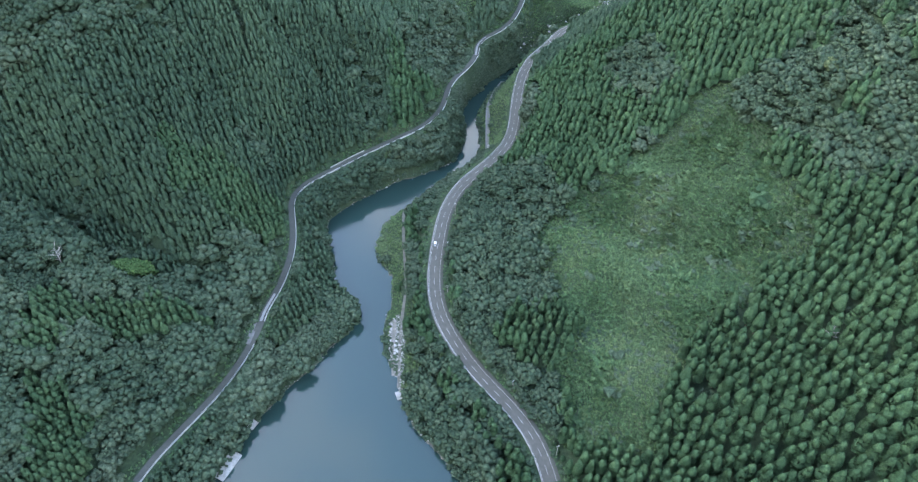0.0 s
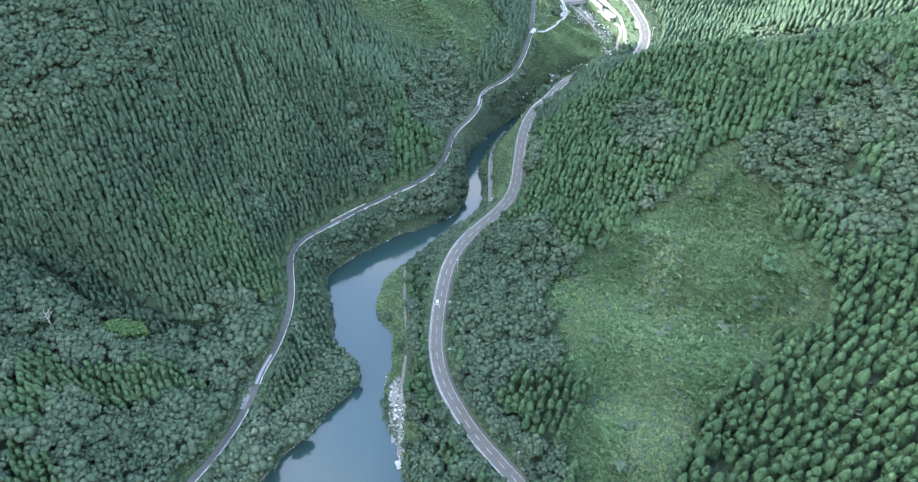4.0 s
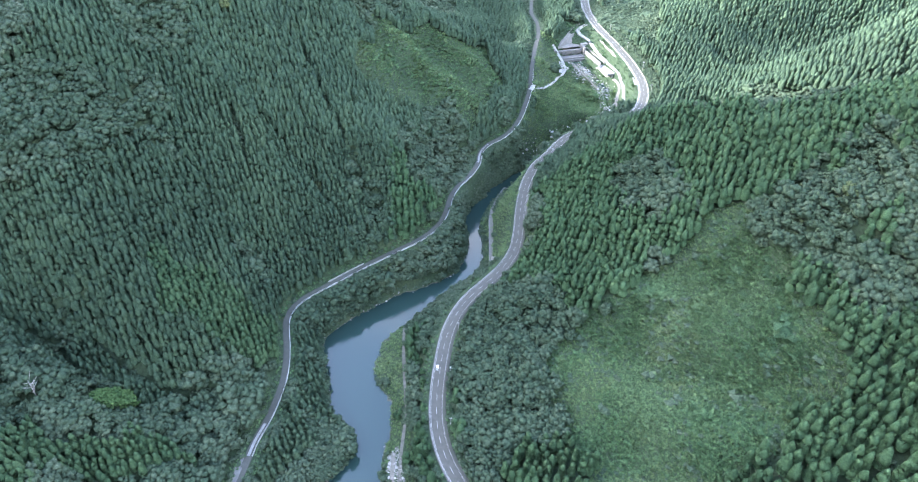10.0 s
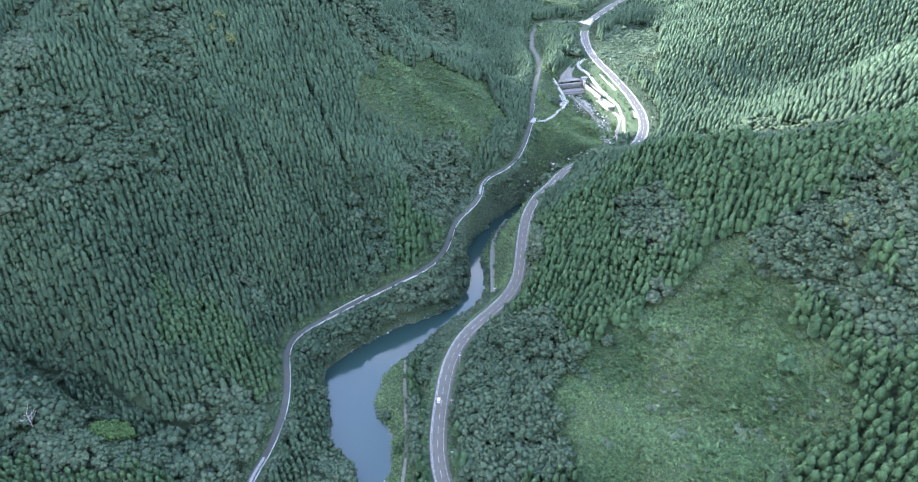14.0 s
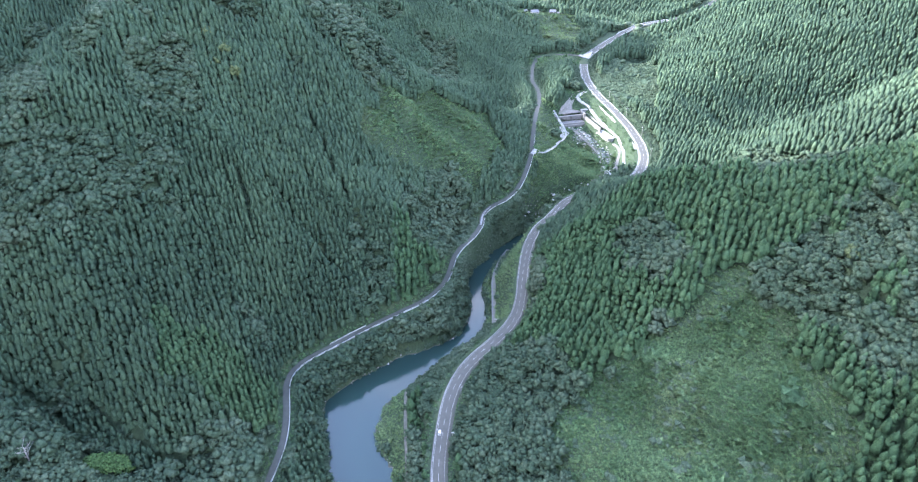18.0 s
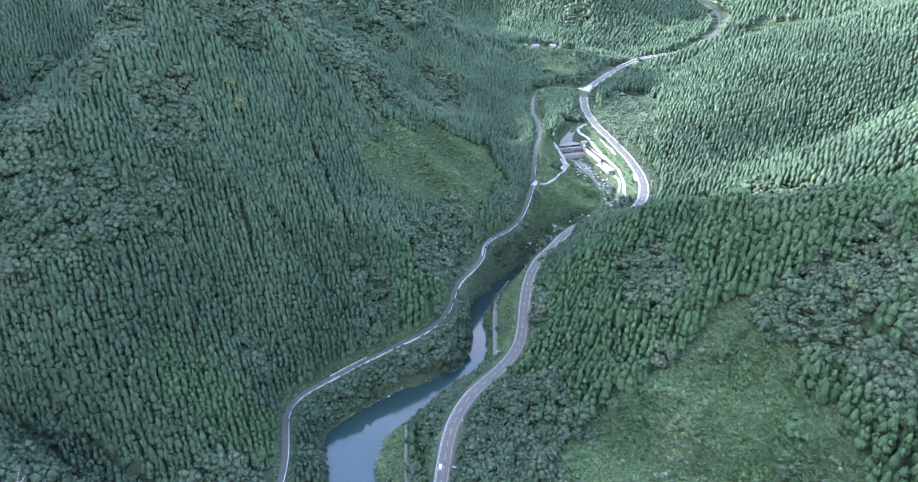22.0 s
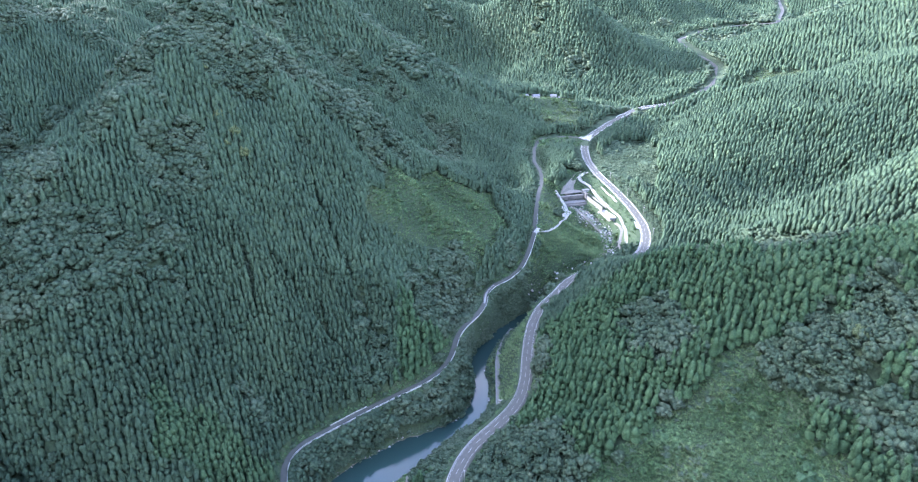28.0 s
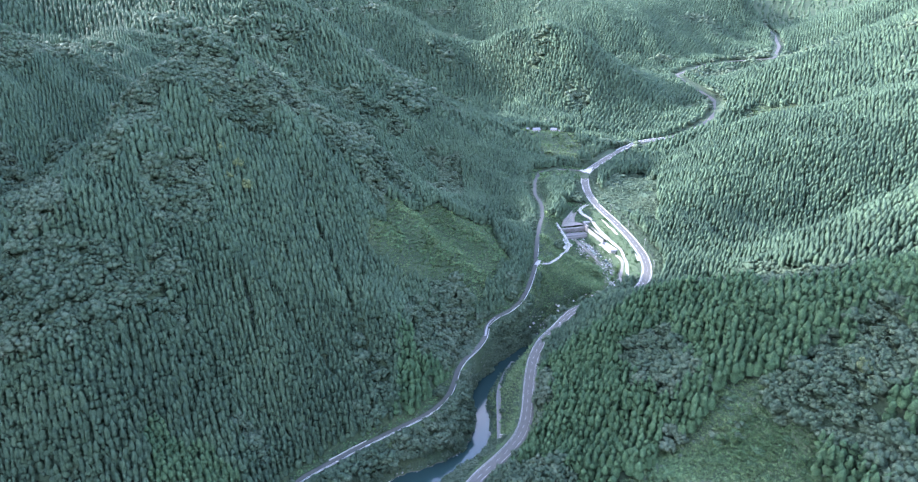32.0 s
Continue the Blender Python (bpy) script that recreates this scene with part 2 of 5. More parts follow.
def inside(poly, x, y):
    """Which of the points lie in a closed outline."""
    p = np.array(poly, float)
    res = np.zeros(np.shape(x), bool)
    for (ax, ay), (bx, by) in zip(p[:, :2], np.roll(p[:, :2], -1, 0)):
        if ay != by:
            res ^= ((ay > y) != (by > y)) & (x < (bx - ax) * (y - ay) / (by - ay) + ax)
    return res


def near(course, x, y):
    """Distance to a finely sampled course and its height there."""
    p = np.asarray(course)
    d2 = np.full(np.shape(x), 1e12)
    z = np.zeros(np.shape(x))
    for q in p:
        d = (x - q[0]) ** 2 + (y - q[1]) ** 2
        m = d < d2
        d2 = np.where(m, d, d2)
        z = np.where(m, q[2] if len(q) > 2 else 0.0, z)
    return np.sqrt(d2), z


main_course = smooth_course(ROAD_MAIN, 4.0, 6)
side_course = smooth_course(ROAD_SIDE, 3.0, 6)
stream_course = smooth_course(STREAM, 5.0)
west = along(SHORE_WEST, 4.0)
east = along(SHORE_EAST, 4.0)
LAKE = [(-170, -900), (-170, 60)] + [tuple(p[:2]) for p in west] + [tuple(p[:2]) for p in east[::-1]] + [(40, 60), (40, -900)]

_span = lambda p: ~((p[:, 0] > 262) & (p[:, 0] < 330) & (p[:, 1] > 1060) & (p[:, 1] < 1130))   # left free under the upper bridge
road_on_ground = main_course[_span(main_course)]
_main = along(ROAD_MAIN, 22)
_sites = [along([(*p[:2], 0.0) for p in SHORE_WEST], 14), along([(*p[:2], 0.0) for p in SHORE_EAST], 14),
          along([(-170, 60, 0), (-175, -900, 0)], 90), along([(40, 60, 0), (45, -900, 0)], 90),
          _main[_span(_main)], along(ROAD_SIDE, 22), along(STREAM, 18), np.array(FAR_AND_SHADE_HILLS, float)]
_sites += [along(l, 30) for l in LANDFORM]
_s = np.concatenate(_sites)
_keep = []
for _i, _p in enumerate(_s):
    if all((_p[0] - _s[j][0]) ** 2 + (_p[1] - _s[j][1]) ** 2 > 25 for j in _keep):
        _keep.append(_i)
_s = _s[_keep]
_d = np.hypot(_s[:, None, 0] - _s[None, :, 0], _s[:, None, 1] - _s[None, :, 1])
_w = np.linalg.solve(_d + 2.0 * np.eye(len(_s)) * -1.0, _s[:, 2] - 150.0)


def base_height(x, y):
    out = np.zeros(np.shape(x))
    for (sx, sy, _), w in zip(_s, _w):
        out += w * np.hypot(x - sx, y - sy)
    return out + 150.0


def waves(x, y, size, seed):
    """Smooth value noise, -1 to 1."""
    g = np.random.RandomState(seed).rand(256, 256) * 2 - 1
    u, v = x / size + 77.3, y / size + 31.7
    i, j = np.floor(u).astype(int), np.floor(v).astype(int)
    a, b = u - i, v - j
    a, b = a * a * (3 - 2 * a), b * b * (3 - 2 * b)
    q = lambda m, n: g[m % 256, n % 256]
    return (q(i, j) * (1 - a) + q(i + 1, j) * a) * (1 - b) + (q(i, j + 1) * (1 - a) + q(i + 1, j + 1) * a) * b


def ground_height(x, y):
    x, y = np.asarray(x, float), np.asarray(y, float)
    z = base_height(x, y)
    dm, zm = near(road_on_ground[::2], x, y)
    ds, zs = near(side_course[::2], x, y)
    dt, zt = near(stream_course, x, y)
    lake = inside(LAKE, x, y)
    dw = np.minimum(near(west[::2], x, y)[0], near(east[::2], x, y)[0])
    free = np.clip((np.minimum(np.minimum(dm, ds), dw) - 8) / 40, 0, 1)
    far = np.clip((np.hypot(x, y) - 900) / 900, 0, 1)
    v = 0.5 * x + 0.86 * y + 25 * waves(x, y, 90, 5)
    z = z + free * (np.sin(v / 9.5) * (3.2 + 2.4 * np.clip((-20 - x) / 60, 0, 1)) + waves(x, y, 38, 1) * 3.0 + waves(x, y, 15, 2) * 1.0 + (waves(x, y, 140, 3) * 8 + waves(x, y, 420, 4) * 40 * far) * np.clip(free, 0, 1))
    for line in GULLIES:
        z = z - free * 7.0 * np.exp(-(near(along([(*p, 0) for p in line], 6.0), x, y)[0] / 11.0) ** 2)
    z = np.where(lake, -0.8 - np.clip(dw / 6, 0, 4), np.maximum(z, 0.25 + 0.05 * np.clip(dw, 0, 8)))
    for d, h, half in ((dm, zm, 6.5), (ds, zs, 4.0)):
        k = np.clip((d - half) / 7.0, 0, 1)
        k = k * k * (3 - 2 * k)
        z = np.where(lake, z, (h - 0.35) * (1 - k) + z * k)
    k = np.clip((dt - 5) / 8, 0, 1)
    z = np.where(lake, z, (zt - 0.5) * (1 - k) + z * k)
    return z
# ---- landform end ----



# ---- materials ----
def material(name, rough=0.8, metal=0.0):
    m = bpy.data.materials.new(name)
    m.use_nodes = True
    b = m.node_tree.nodes["Principled BSDF"]
    b.inputs["Roughness"].default_value = rough
    b.inputs["Metallic"].default_value = metal
    b.inputs["Specular IOR Level"].default_value = 0.3
    return m, m.node_tree.nodes, m.node_tree.links, b


def ramp_of(nodes, links, source, stops):
    r = nodes.new("ShaderNodeValToRGB")
    e = r.color_ramp.elements
    while len(e) < len(stops):
        e.new(0.5)
    for el, (p, c) in zip(e, stops):
        el.position, el.color = p, (*c, 1)
    links.new(source, r.inputs[0])
    return r.outputs[0]


def noise_of(nodes, links, scale, detail=4, rough=0.6):
    geo = nodes.new("ShaderNodeNewGeometry")
    n = nodes.new("ShaderNodeTexNoise")
    n.inputs["Scale"].default_value = scale
    n.inputs["Detail"].default_value = detail
    n.inputs["Roughness"].default_value = rough
    links.new(geo.outputs["Position"], n.inputs["Vector"])
    return n.outputs["Fac"]


def mix_of(nodes, links, fac, a, b, blend="MIX"):
    m = nodes.new("ShaderNodeMix")
    m.data_type, m.blend_type = "RGBA", blend
    for sock, v in ((m.inputs[0], fac), (m.inputs[6], a), (m.inputs[7], b)):
        if hasattr(v, "is_linked"):
            links.new(v, sock)
        else:
            sock.default_value = v if isinstance(v, float) else (*v, 1)
    return m.outputs[2]


def bump_of(nodes, links, bsdf, height, strength, distance):
    b = nodes.new("ShaderNodeBump")
    b.inputs["Strength"].default_value = strength
    b.inputs["Distance"].default_value = distance
    links.new(height, b.inputs["Height"])
    links.new(b.outputs[0], bsdf.inputs["Normal"])


def foliage(name, dark, mid, light, grain=1.1, depth=1.0):
    m, n, l, b = material(name, 0.65)
    geo = n.new("ShaderNodeNewGeometry")
    island = ramp_of(n, l, geo.outputs["Random Per Island"], [(0.0, dark), (0.55, mid), (1.0, light)])
    stand = ramp_of(n, l, noise_of(n, l, 0.012, 6), [(0.4, dark), (0.5, mid), (0.62, light)])
    col = mix_of(n, l, 0.5, island, stand)
    fine = ramp_of(n, l, noise_of(n, l, grain, 4, 0.8), [(0.34, (1 - 0.58 * depth, 1 - 0.55 * depth, 1 - 0.58 * depth)), (0.5, (0.95, 0.95, 0.95)), (0.66, (1 + 0.55 * depth, 1 + 0.48 * depth, 1 + 0.34 * depth))])
    bump_of(n, l, b, noise_of(n, l, grain * 1.3, 3, 0.7), 1.0, 0.9)
    l.new(mix_of(n, l, 1.0, col, fine, "MULTIPLY"), b.inputs["Base Color"])
    b.inputs["Specular IOR Level"].default_value = 0.05
    return m


cedar_green = foliage("cedar_green", (0.039, 0.066, 0.043), (0.054, 0.090, 0.056), (0.073, 0.115, 0.068), grain=1.0, depth=0.7)
leaf_green = foliage("leaf_green", (0.039, 0.065, 0.042), (0.057, 0.088, 0.055), (0.09, 0.12, 0.08), grain=0.9, depth=0.8)
plantation_green = foliage("plantation_green", (0.039, 0.075, 0.039), (0.054, 0.100, 0.050), (0.073, 0.130, 0.064), grain=1.0, depth=0.7)
young_green = foliage("young_green", (0.04, 0.076, 0.04), (0.054, 0.098, 0.05), (0.075, 0.122, 0.061), grain=1.0, depth=0.6)
shrub_green = foliage("shrub_green", (0.049, 0.095, 0.046), (0.071, 0.126, 0.057), (0.107, 0.160, 0.078), grain=0.6, depth=1.1)
bright_green = foliage("bright_green", (0.054, 0.100, 0.039), (0.071, 0.125, 0.046), (0.096, 0.155, 0.057))

bark, n, l, b = material("bark", 0.9)
l.new(ramp_of(n, l, noise_of(n, l, 3.0), [(0.3, (0.05, 0.035, 0.025)), (0.7, (0.13, 0.1, 0.075))]), b.inputs["Base Color"])

soil, n, l, b = material("hillside_soil", 0.95)
patch = ramp_of(n, l, noise_of(n, l, 0.03, 5), [(0.3, (0.024, 0.042, 0.022)), (0.5, (0.034, 0.058, 0.029)), (0.7, (0.052, 0.074, 0.038))])
spots = ramp_of(n, l, noise_of(n, l, 0.6, 5, 0.75), [(0.3, (0.5, 0.52, 0.5)), (0.5, (0.95, 0.95, 0.95)), (0.72, (1.4, 1.35, 1.2))])
green = mix_of(n, l, 1.0, patch, spots, "MULTIPLY")
geo = n.new("ShaderNodeNewGeometry")
sep = n.new("ShaderNodeSeparateXYZ")
l.new(geo.outputs["Position"], sep.inputs[0])
add = n.new("ShaderNodeMath")
add.operation = "MULTIPLY_ADD"
l.new(noise_of(n, l, 0.12, 4), add.inputs[0])
add.inputs[1].default_value = -2.2
l.new(sep.outputs[2], add.inputs[2])
shore = n.new("ShaderNodeMapRange")     # bare drawdown strip just above the water
l.new(add.outputs[0], shore.inputs["Value"])
shore.inputs["From Min"].default_value, shore.inputs["From Max"].default_value = -1.3, -0.5
shore.inputs["To Min"].default_value, shore.inputs["To Max"].default_value = 1.0, 0.0
mud = ramp_of(n, l, noise_of(n, l, 0.5, 5, 0.7), [(0.3, (0.06, 0.06, 0.05)), (0.7, (0.15, 0.145, 0.125))])
l.new(mix_of(n, l, shore.outputs[0], green, mud), b.inputs["Base Color"])
bump_of(n, l, b, noise_of(n, l, 0.9, 6, 0.7), 1.0, 0.8)

asphalt, n, l, b = material("asphalt", 0.85)
c = ramp_of(n, l, noise_of(n, l, 0.35, 6, 0.7), [(0.3, (0.06, 0.061, 0.053)), (0.7, (0.09, 0.09, 0.078))])
l.new(c, b.inputs["Base Color"])
bump_of(n, l, b, noise_of(n, l, 8.0, 3), 0.2, 0.02)
worn_asphalt, n, l, b = material("worn_asphalt", 0.9)
c = ramp_of(n, l, noise_of(n, l, 0.25, 6, 0.75), [(0.25, (0.044, 0.047, 0.04)), (0.6, (0.066, 0.069, 0.06)), (0.8, (0.1, 0.102, 0.088))])
l.new(c, b.inputs["Base Color"])

concrete, n, l, b = material("concrete", 0.85)
c = ramp_of(n, l, noise_of(n, l, 0.7, 6, 0.75), [(0.25, (0.15, 0.148, 0.14)), (0.6, (0.25, 0.247, 0.235)), (0.8, (0.33, 0.325, 0.31))])
l.new(c, b.inputs["Base Color"])
bump_of(n, l, b, noise_of(n, l, 5.0, 4), 0.3, 0.03)

white_paint, n, l, b = material("white_paint", 0.6)
c = ramp_of(n, l, noise_of(n, l, 1.5, 5, 0.8), [(0.3, (0.27, 0.27, 0.26)), (0.6, (0.5, 0.5, 0.48))])
l.new(c, b.inputs["Base Color"])

lake_water, n, l, b = material("lake_water", 0.1)
b.inputs["Base Color"].default_value = (0.018, 0.038, 0.034, 1)
l.new(ramp_of(n, l, noise_of(n, l, 0.016, 3), [(0.35, (0.02, 0.02, 0.02)), (0.7, (0.16, 0.16, 0.16))]), b.inputs["Roughness"])
b.inputs["IOR"].default_value = 1.33
b.inputs["Specular IOR Level"].default_value = 1.0
bump_of(n, l, b, noise_of(n, l, 0.5, 3), 0.06, 0.05)

dirt, n, l, b = material("track_dirt", 0.95)
l.new(ramp_of(n, l, noise_of(n, l, 0.4, 6, 0.75), [(0.3, (0.075, 0.08, 0.06)), (0.55, (0.13, 0.128, 0.11)), (0.75, (0.2, 0.195, 0.175))]), b.inputs["Base Color"])
bump_of(n, l, b, noise_of(n, l, 3.0, 4), 0.5, 0.06)

stone, n, l, b = material("river_stone", 0.85)
geo = n.new("ShaderNodeNewGeometry")
tone = ramp_of(n, l, geo.outputs["Random Per Island"], [(0.0, (0.18, 0.178, 0.168)), (0.6, (0.32, 0.315, 0.3)), (1.0, (0.48, 0.475, 0.46))])
grime = ramp_of(n, l, noise_of(n, l, 2.0, 5, 0.75), [(0.3, (0.6, 0.6, 0.58)), (0.65, (1.05, 1.05, 1.05))])
l.new(mix_of(n, l, 1.0, tone, grime, "MULTIPLY"), b.inputs["Base Color"])
bump_of(n, l, b, noise_of(n, l, 3.0, 4), 0.5, 0.1)

galvanised, n, l, b = material("galvanised_steel", 0.45, 0.6)
l.new(ramp_of(n, l, noise_of(n, l, 2.0, 4), [(0.3, (0.5, 0.51, 0.52)), (0.7, (0.68, 0.69, 0.7))]), b.inputs["Base Color"])
wood_grey, n, l, b = material("weathered_pole", 0.9)
l.new(ramp_of(n, l, noise_of(n, l, 2.0, 4), [(0.3, (0.2, 0.19, 0.18)), (0.7, (0.34, 0.33, 0.31))]), b.inputs["Base Color"])
cable_black, n, l, b = material("cable_black", 0.6)
b.inputs["Base Color"].default_value = (0.03, 0.03, 0.032, 1)
dead_wood, n, l, b = material("dead_wood", 0.9)
l.new(ramp_of(n, l, noise_of(n, l, 1.5, 4), [(0.3, (0.2, 0.195, 0.18)), (0.7, (0.36, 0.35, 0.33))]), b.inputs["Base Color"])
car_paint, n, l, b = material("white_car_paint", 0.25)
b.inputs["Base Color"].default_value = (0.78, 0.78, 0.77, 1)
car_glass, n, l, b = material("dark_car_glass", 0.08)
b.inputs["Base Color"].default_value = (0.015, 0.018, 0.02, 1)
rubber, n, l, b = material("rubber", 0.8)
b.inputs["Base Color"].default_value = (0.02, 0.02, 0.02, 1)
roof_tile, n, l, b = material("grey_roof_tile", 0.6)
l.new(ramp_of(n, l, noise_of(n, l, 1.0, 5), [(0.3, (0.1, 0.105, 0.115)), (0.7, (0.2, 0.205, 0.22))]), b.inputs["Base Color"])
plaster, n, l, b = material("pale_plaster", 0.85)
l.new(ramp_of(n, l, noise_of(n, l, 0.8, 5), [(0.3, (0.3, 0.29, 0.27)), (0.7, (0.46, 0.45, 0.42))]), b.inputs["Base Color"])
rust_leaf = foliage("autumn_leaf", (0.07, 0.095, 0.046), (0.092, 0.12, 0.056), (0.12, 0.145, 0.07))
grass_green = foliage("grass_green", (0.064, 0.112, 0.050), (0.094, 0.146, 0.064), (0.144, 0.185, 0.091), grain=0.6)

# pale concrete; the colour also holds some sunlight on the weir tracks
pale_concrete, n, l, b = material("pale_concrete", 0.85)
l.new(ramp_of(n, l, noise_of(n, l, 0.35, 6, 0.8), [(0.3, (0.16, 0.158, 0.145)), (0.5, (0.28, 0.277, 0.26)), (0.8, (0.42, 0.415, 0.4))]), b.inputs["Base Color"])
bump_of(n, l, b, noise_of(n, l, 4.0, 4), 0.3, 0.03)
stained_concrete, n, l, b = material("stained_concrete", 0.85)
l.new(ramp_of(n, l, noise_of(n, l, 0.5, 6, 0.8), [(0.25, (0.075, 0.075, 0.07)), (0.55, (0.14, 0.138, 0.13)), (0.8, (0.24, 0.235, 0.225))]), b.inputs["Base Color"])
bump_of(n, l, b, noise_of(n, l, 4.0, 4), 0.3, 0.04)
pale_dirt, n, l, b = material("pale_rocky_dirt", 0.95)
l.new(ramp_of(n, l, noise_of(n, l, 0.5, 6, 0.8), [(0.3, (0.1, 0.12, 0.07)), (0.42, (0.13, 0.125, 0.105)), (0.6, (0.2, 0.19, 0.17)), (0.78, (0.29, 0.28, 0.26))]), b.inputs["Base Color"])
bump_of(n, l, b, noise_of(n, l, 1.5, 5), 0.8, 0.25)



# ---- ground, water ----
def mesh_of(name, verts, faces, mat, smooth=True):
    me = bpy.data.meshes.new(name)
    me.from_pydata([tuple(v) for v in verts], [], faces)
    me.materials.append(mat)
    if smooth:
        me.polygons.foreach_set("use_smooth", [True] * len(me.polygons))
    return me


def spaced(lo, hi, a, b, fine, growth=1.06, cap=110):
    """Lines across the ground: close together from a to b, wider and wider beyond."""
    mid = list(np.arange(a, b + fine, fine))
    step, up = fine, [mid[-1]]
    while up[-1] < hi:
        step = min(step * growth, cap)
        up.append(up[-1] + step)
    step, down = fine, [mid[0]]
    while down[-1] > lo:
        step = min(step * growth, cap)
        down.append(down[-1] - step)
    return np.array(down[:0:-1] + mid + up[1:])


gx = spaced(-4300, 4300, -280, 300, 4.0)
gy = spaced(-3200, 4500, 130, 720, 4.5)
GX, GY = np.meshgrid(gx, gy)
GZ = ground_height(GX, GY)


def height(x, y):
    """Ground height between the lines of the ground sheet."""
    i = np.clip(np.searchsorted(gx, x) - 1, 0, len(gx) - 2)
    j = np.clip(np.searchsorted(gy, y) - 1, 0, len(gy) - 2)
    a, b = (x - gx[i]) / (gx[i + 1] - gx[i]), (y - gy[j]) / (gy[j + 1] - gy[j])
    return (GZ[j, i] * (1 - a) + GZ[j, i + 1] * a) * (1 - b) + (GZ[j + 1, i] * (1 - a) + GZ[j + 1, i + 1] * a) * b


def grid_mesh(name, X, Y, Z, mat):
    r, c = X.shape
    me = bpy.data.meshes.new(name)
    me.vertices.add(r * c)
    me.vertices.foreach_set("co", np.stack([X, Y, Z], -1).astype(np.float32).ravel())
    k = np.arange(r * c).reshape(r, c)
    q = np.stack([k[:-1, :-1], k[:-1, 1:], k[1:, 1:], k[1:, :-1]], -1).reshape(-1, 4)
    me.loops.add(q.size)
    me.loops.foreach_set("vertex_index", q.ravel().astype(np.int32))
    me.polygons.add(len(q))
    me.polygons.foreach_set("loop_start", np.arange(0, q.size, 4, dtype=np.int32))
    me.polygons.foreach_set("use_smooth", np.ones(len(q), bool))
    me.update(calc_edges=True)
    me.materials.append(mat)
    return me


ground = tagged(new("ground", grid_mesh("ground", GX, GY, GZ, soil)), "steep green valley slopes of grass, fern and soil", "ground", kind="structure")
wx, wy = np.meshgrid(np.linspace(-260, 140, 9), np.linspace(-900, 640, 20))
water = tagged(new("water", grid_mesh("water", wx, wy, wx * 0, lake_water)), "still dark blue-grey reservoir water between wooded banks", "water", kind="structure")


# ---- roads ----
def frame_of(course):
    """Side vectors along a course."""
    p = np.asarray(course)
    t = np.gradient(p[:, :2], axis=0)
    t /= np.linalg.norm(t, axis=1)[:, None] + 1e-9
    return np.stack([t[:, 1], -t[:, 0]], 1)


def ribbon(name, course, left, right, lift, thick, mat):
    """A strip along a course between two sideways offsets, with its own thickness."""
    p, s = np.asarray(course), frame_of(course)
    rows = []
    for off, dz in ((left, lift - thick), (left, lift), (right, lift), (right, lift - thick)):
        rows.append(np.c_[p[:, :2] + s * off, p[:, 2] + dz])
    v = np.stack(rows, 1).reshape(-1, 3)
    faces = []
    for i in range(len(p) - 1):
        for k in range(3):
            a = i * 4 + k
            faces.append((a, a + 4, a + 5, a + 1))
    faces += [(0, 1, 2, 3), tuple(len(v) - 4 + k for k in (3, 2, 1, 0))]
    return mesh_of(name, v, faces, mat, False)


main_fine = smooth_course(ROAD_MAIN, 3.0, 10)
side_fine = smooth_course(ROAD_SIDE, 2.5, 8)
road = tagged(new("road", ribbon("road", main_fine, -4.2, 4.2, 0.0, 0.5, asphalt)), "two-lane grey asphalt valley road with white lines", "road", kind="structure")
side_road = tagged(new("side_road", ribbon("side_road", side_fine, -2.2, 2.2, 0.0, 0.5, worn_asphalt)), "narrow worn asphalt lane along the hillside", "road", kind="structure")


def thing(name, base, label, category, group=""):
    """An empty at the base of a thing whose parts are built in world places."""
    ob = new(name)
    ob.location = base
    return tagged(ob, label, category, group)


def part(name, me, parent, label=""):
    ob = new(name, me)
    ob.parent = parent
    ob.matrix_parent_inverse = Matrix.Translation(-parent.location)
    return tagged(ob, label) if label else ob


for off, half in ((-3.35, 0.075), (3.35, 0.05)):
    part("edge_line", ribbon("edge_line", main_fine[:420], off - half, off + half, 0.012, 0.01, white_paint), road)


def course_at(course, s):
    """The place and heading at a distance along a course."""
    p = np.asarray(course)
    u = np.r_[0, np.cumsum(np.linalg.norm(np.diff(p[:, :2], axis=0), axis=1))]
    q = np.array([np.interp(s, u, p[:, k]) for k in range(3)])
    w = np.array([np.interp(s + 0.5, u, p[:, k]) for k in range(3)]) - np.array([np.interp(s - 0.5, u, p[:, k]) for k in range(3)])
    return q, math.atan2(w[1], w[0])


def piece(course, s0, s1, off, wide, lift, thick, name, mat):
    q = np.array([course_at(course, s)[0] for s in np.linspace(s0, s1, max(3, int((s1 - s0) / 2.5) + 1))])
    return ribbon(name, q, off - wide / 2, off + wide / 2, lift, thick, mat)


for s in np.arange(4, 1250, 10.0):
    part("lane_dash", piece(main_fine, s, s + 5, 0.0, 0.14, 0.012, 0.01, "lane_dash", white_paint), road)
for s0, s1 in ((0, 95), (112, 258), (290, 640)):
    part("kerb", piece(side_fine, s0, s1, 2.15, 0.2, 0.12, 0.6, "kerb", white_paint), side_road, "pale weathered kerb")
for s0, s1 in ((0, 470), (545, 800)):
    part("kerb", piece(main_fine, s0, s1, -4.05, 0.22, 0.2, 0.6, "kerb", concrete), road, "pale weathered kerb")



# ---- woods ----
rng = np.random.RandomState(5)


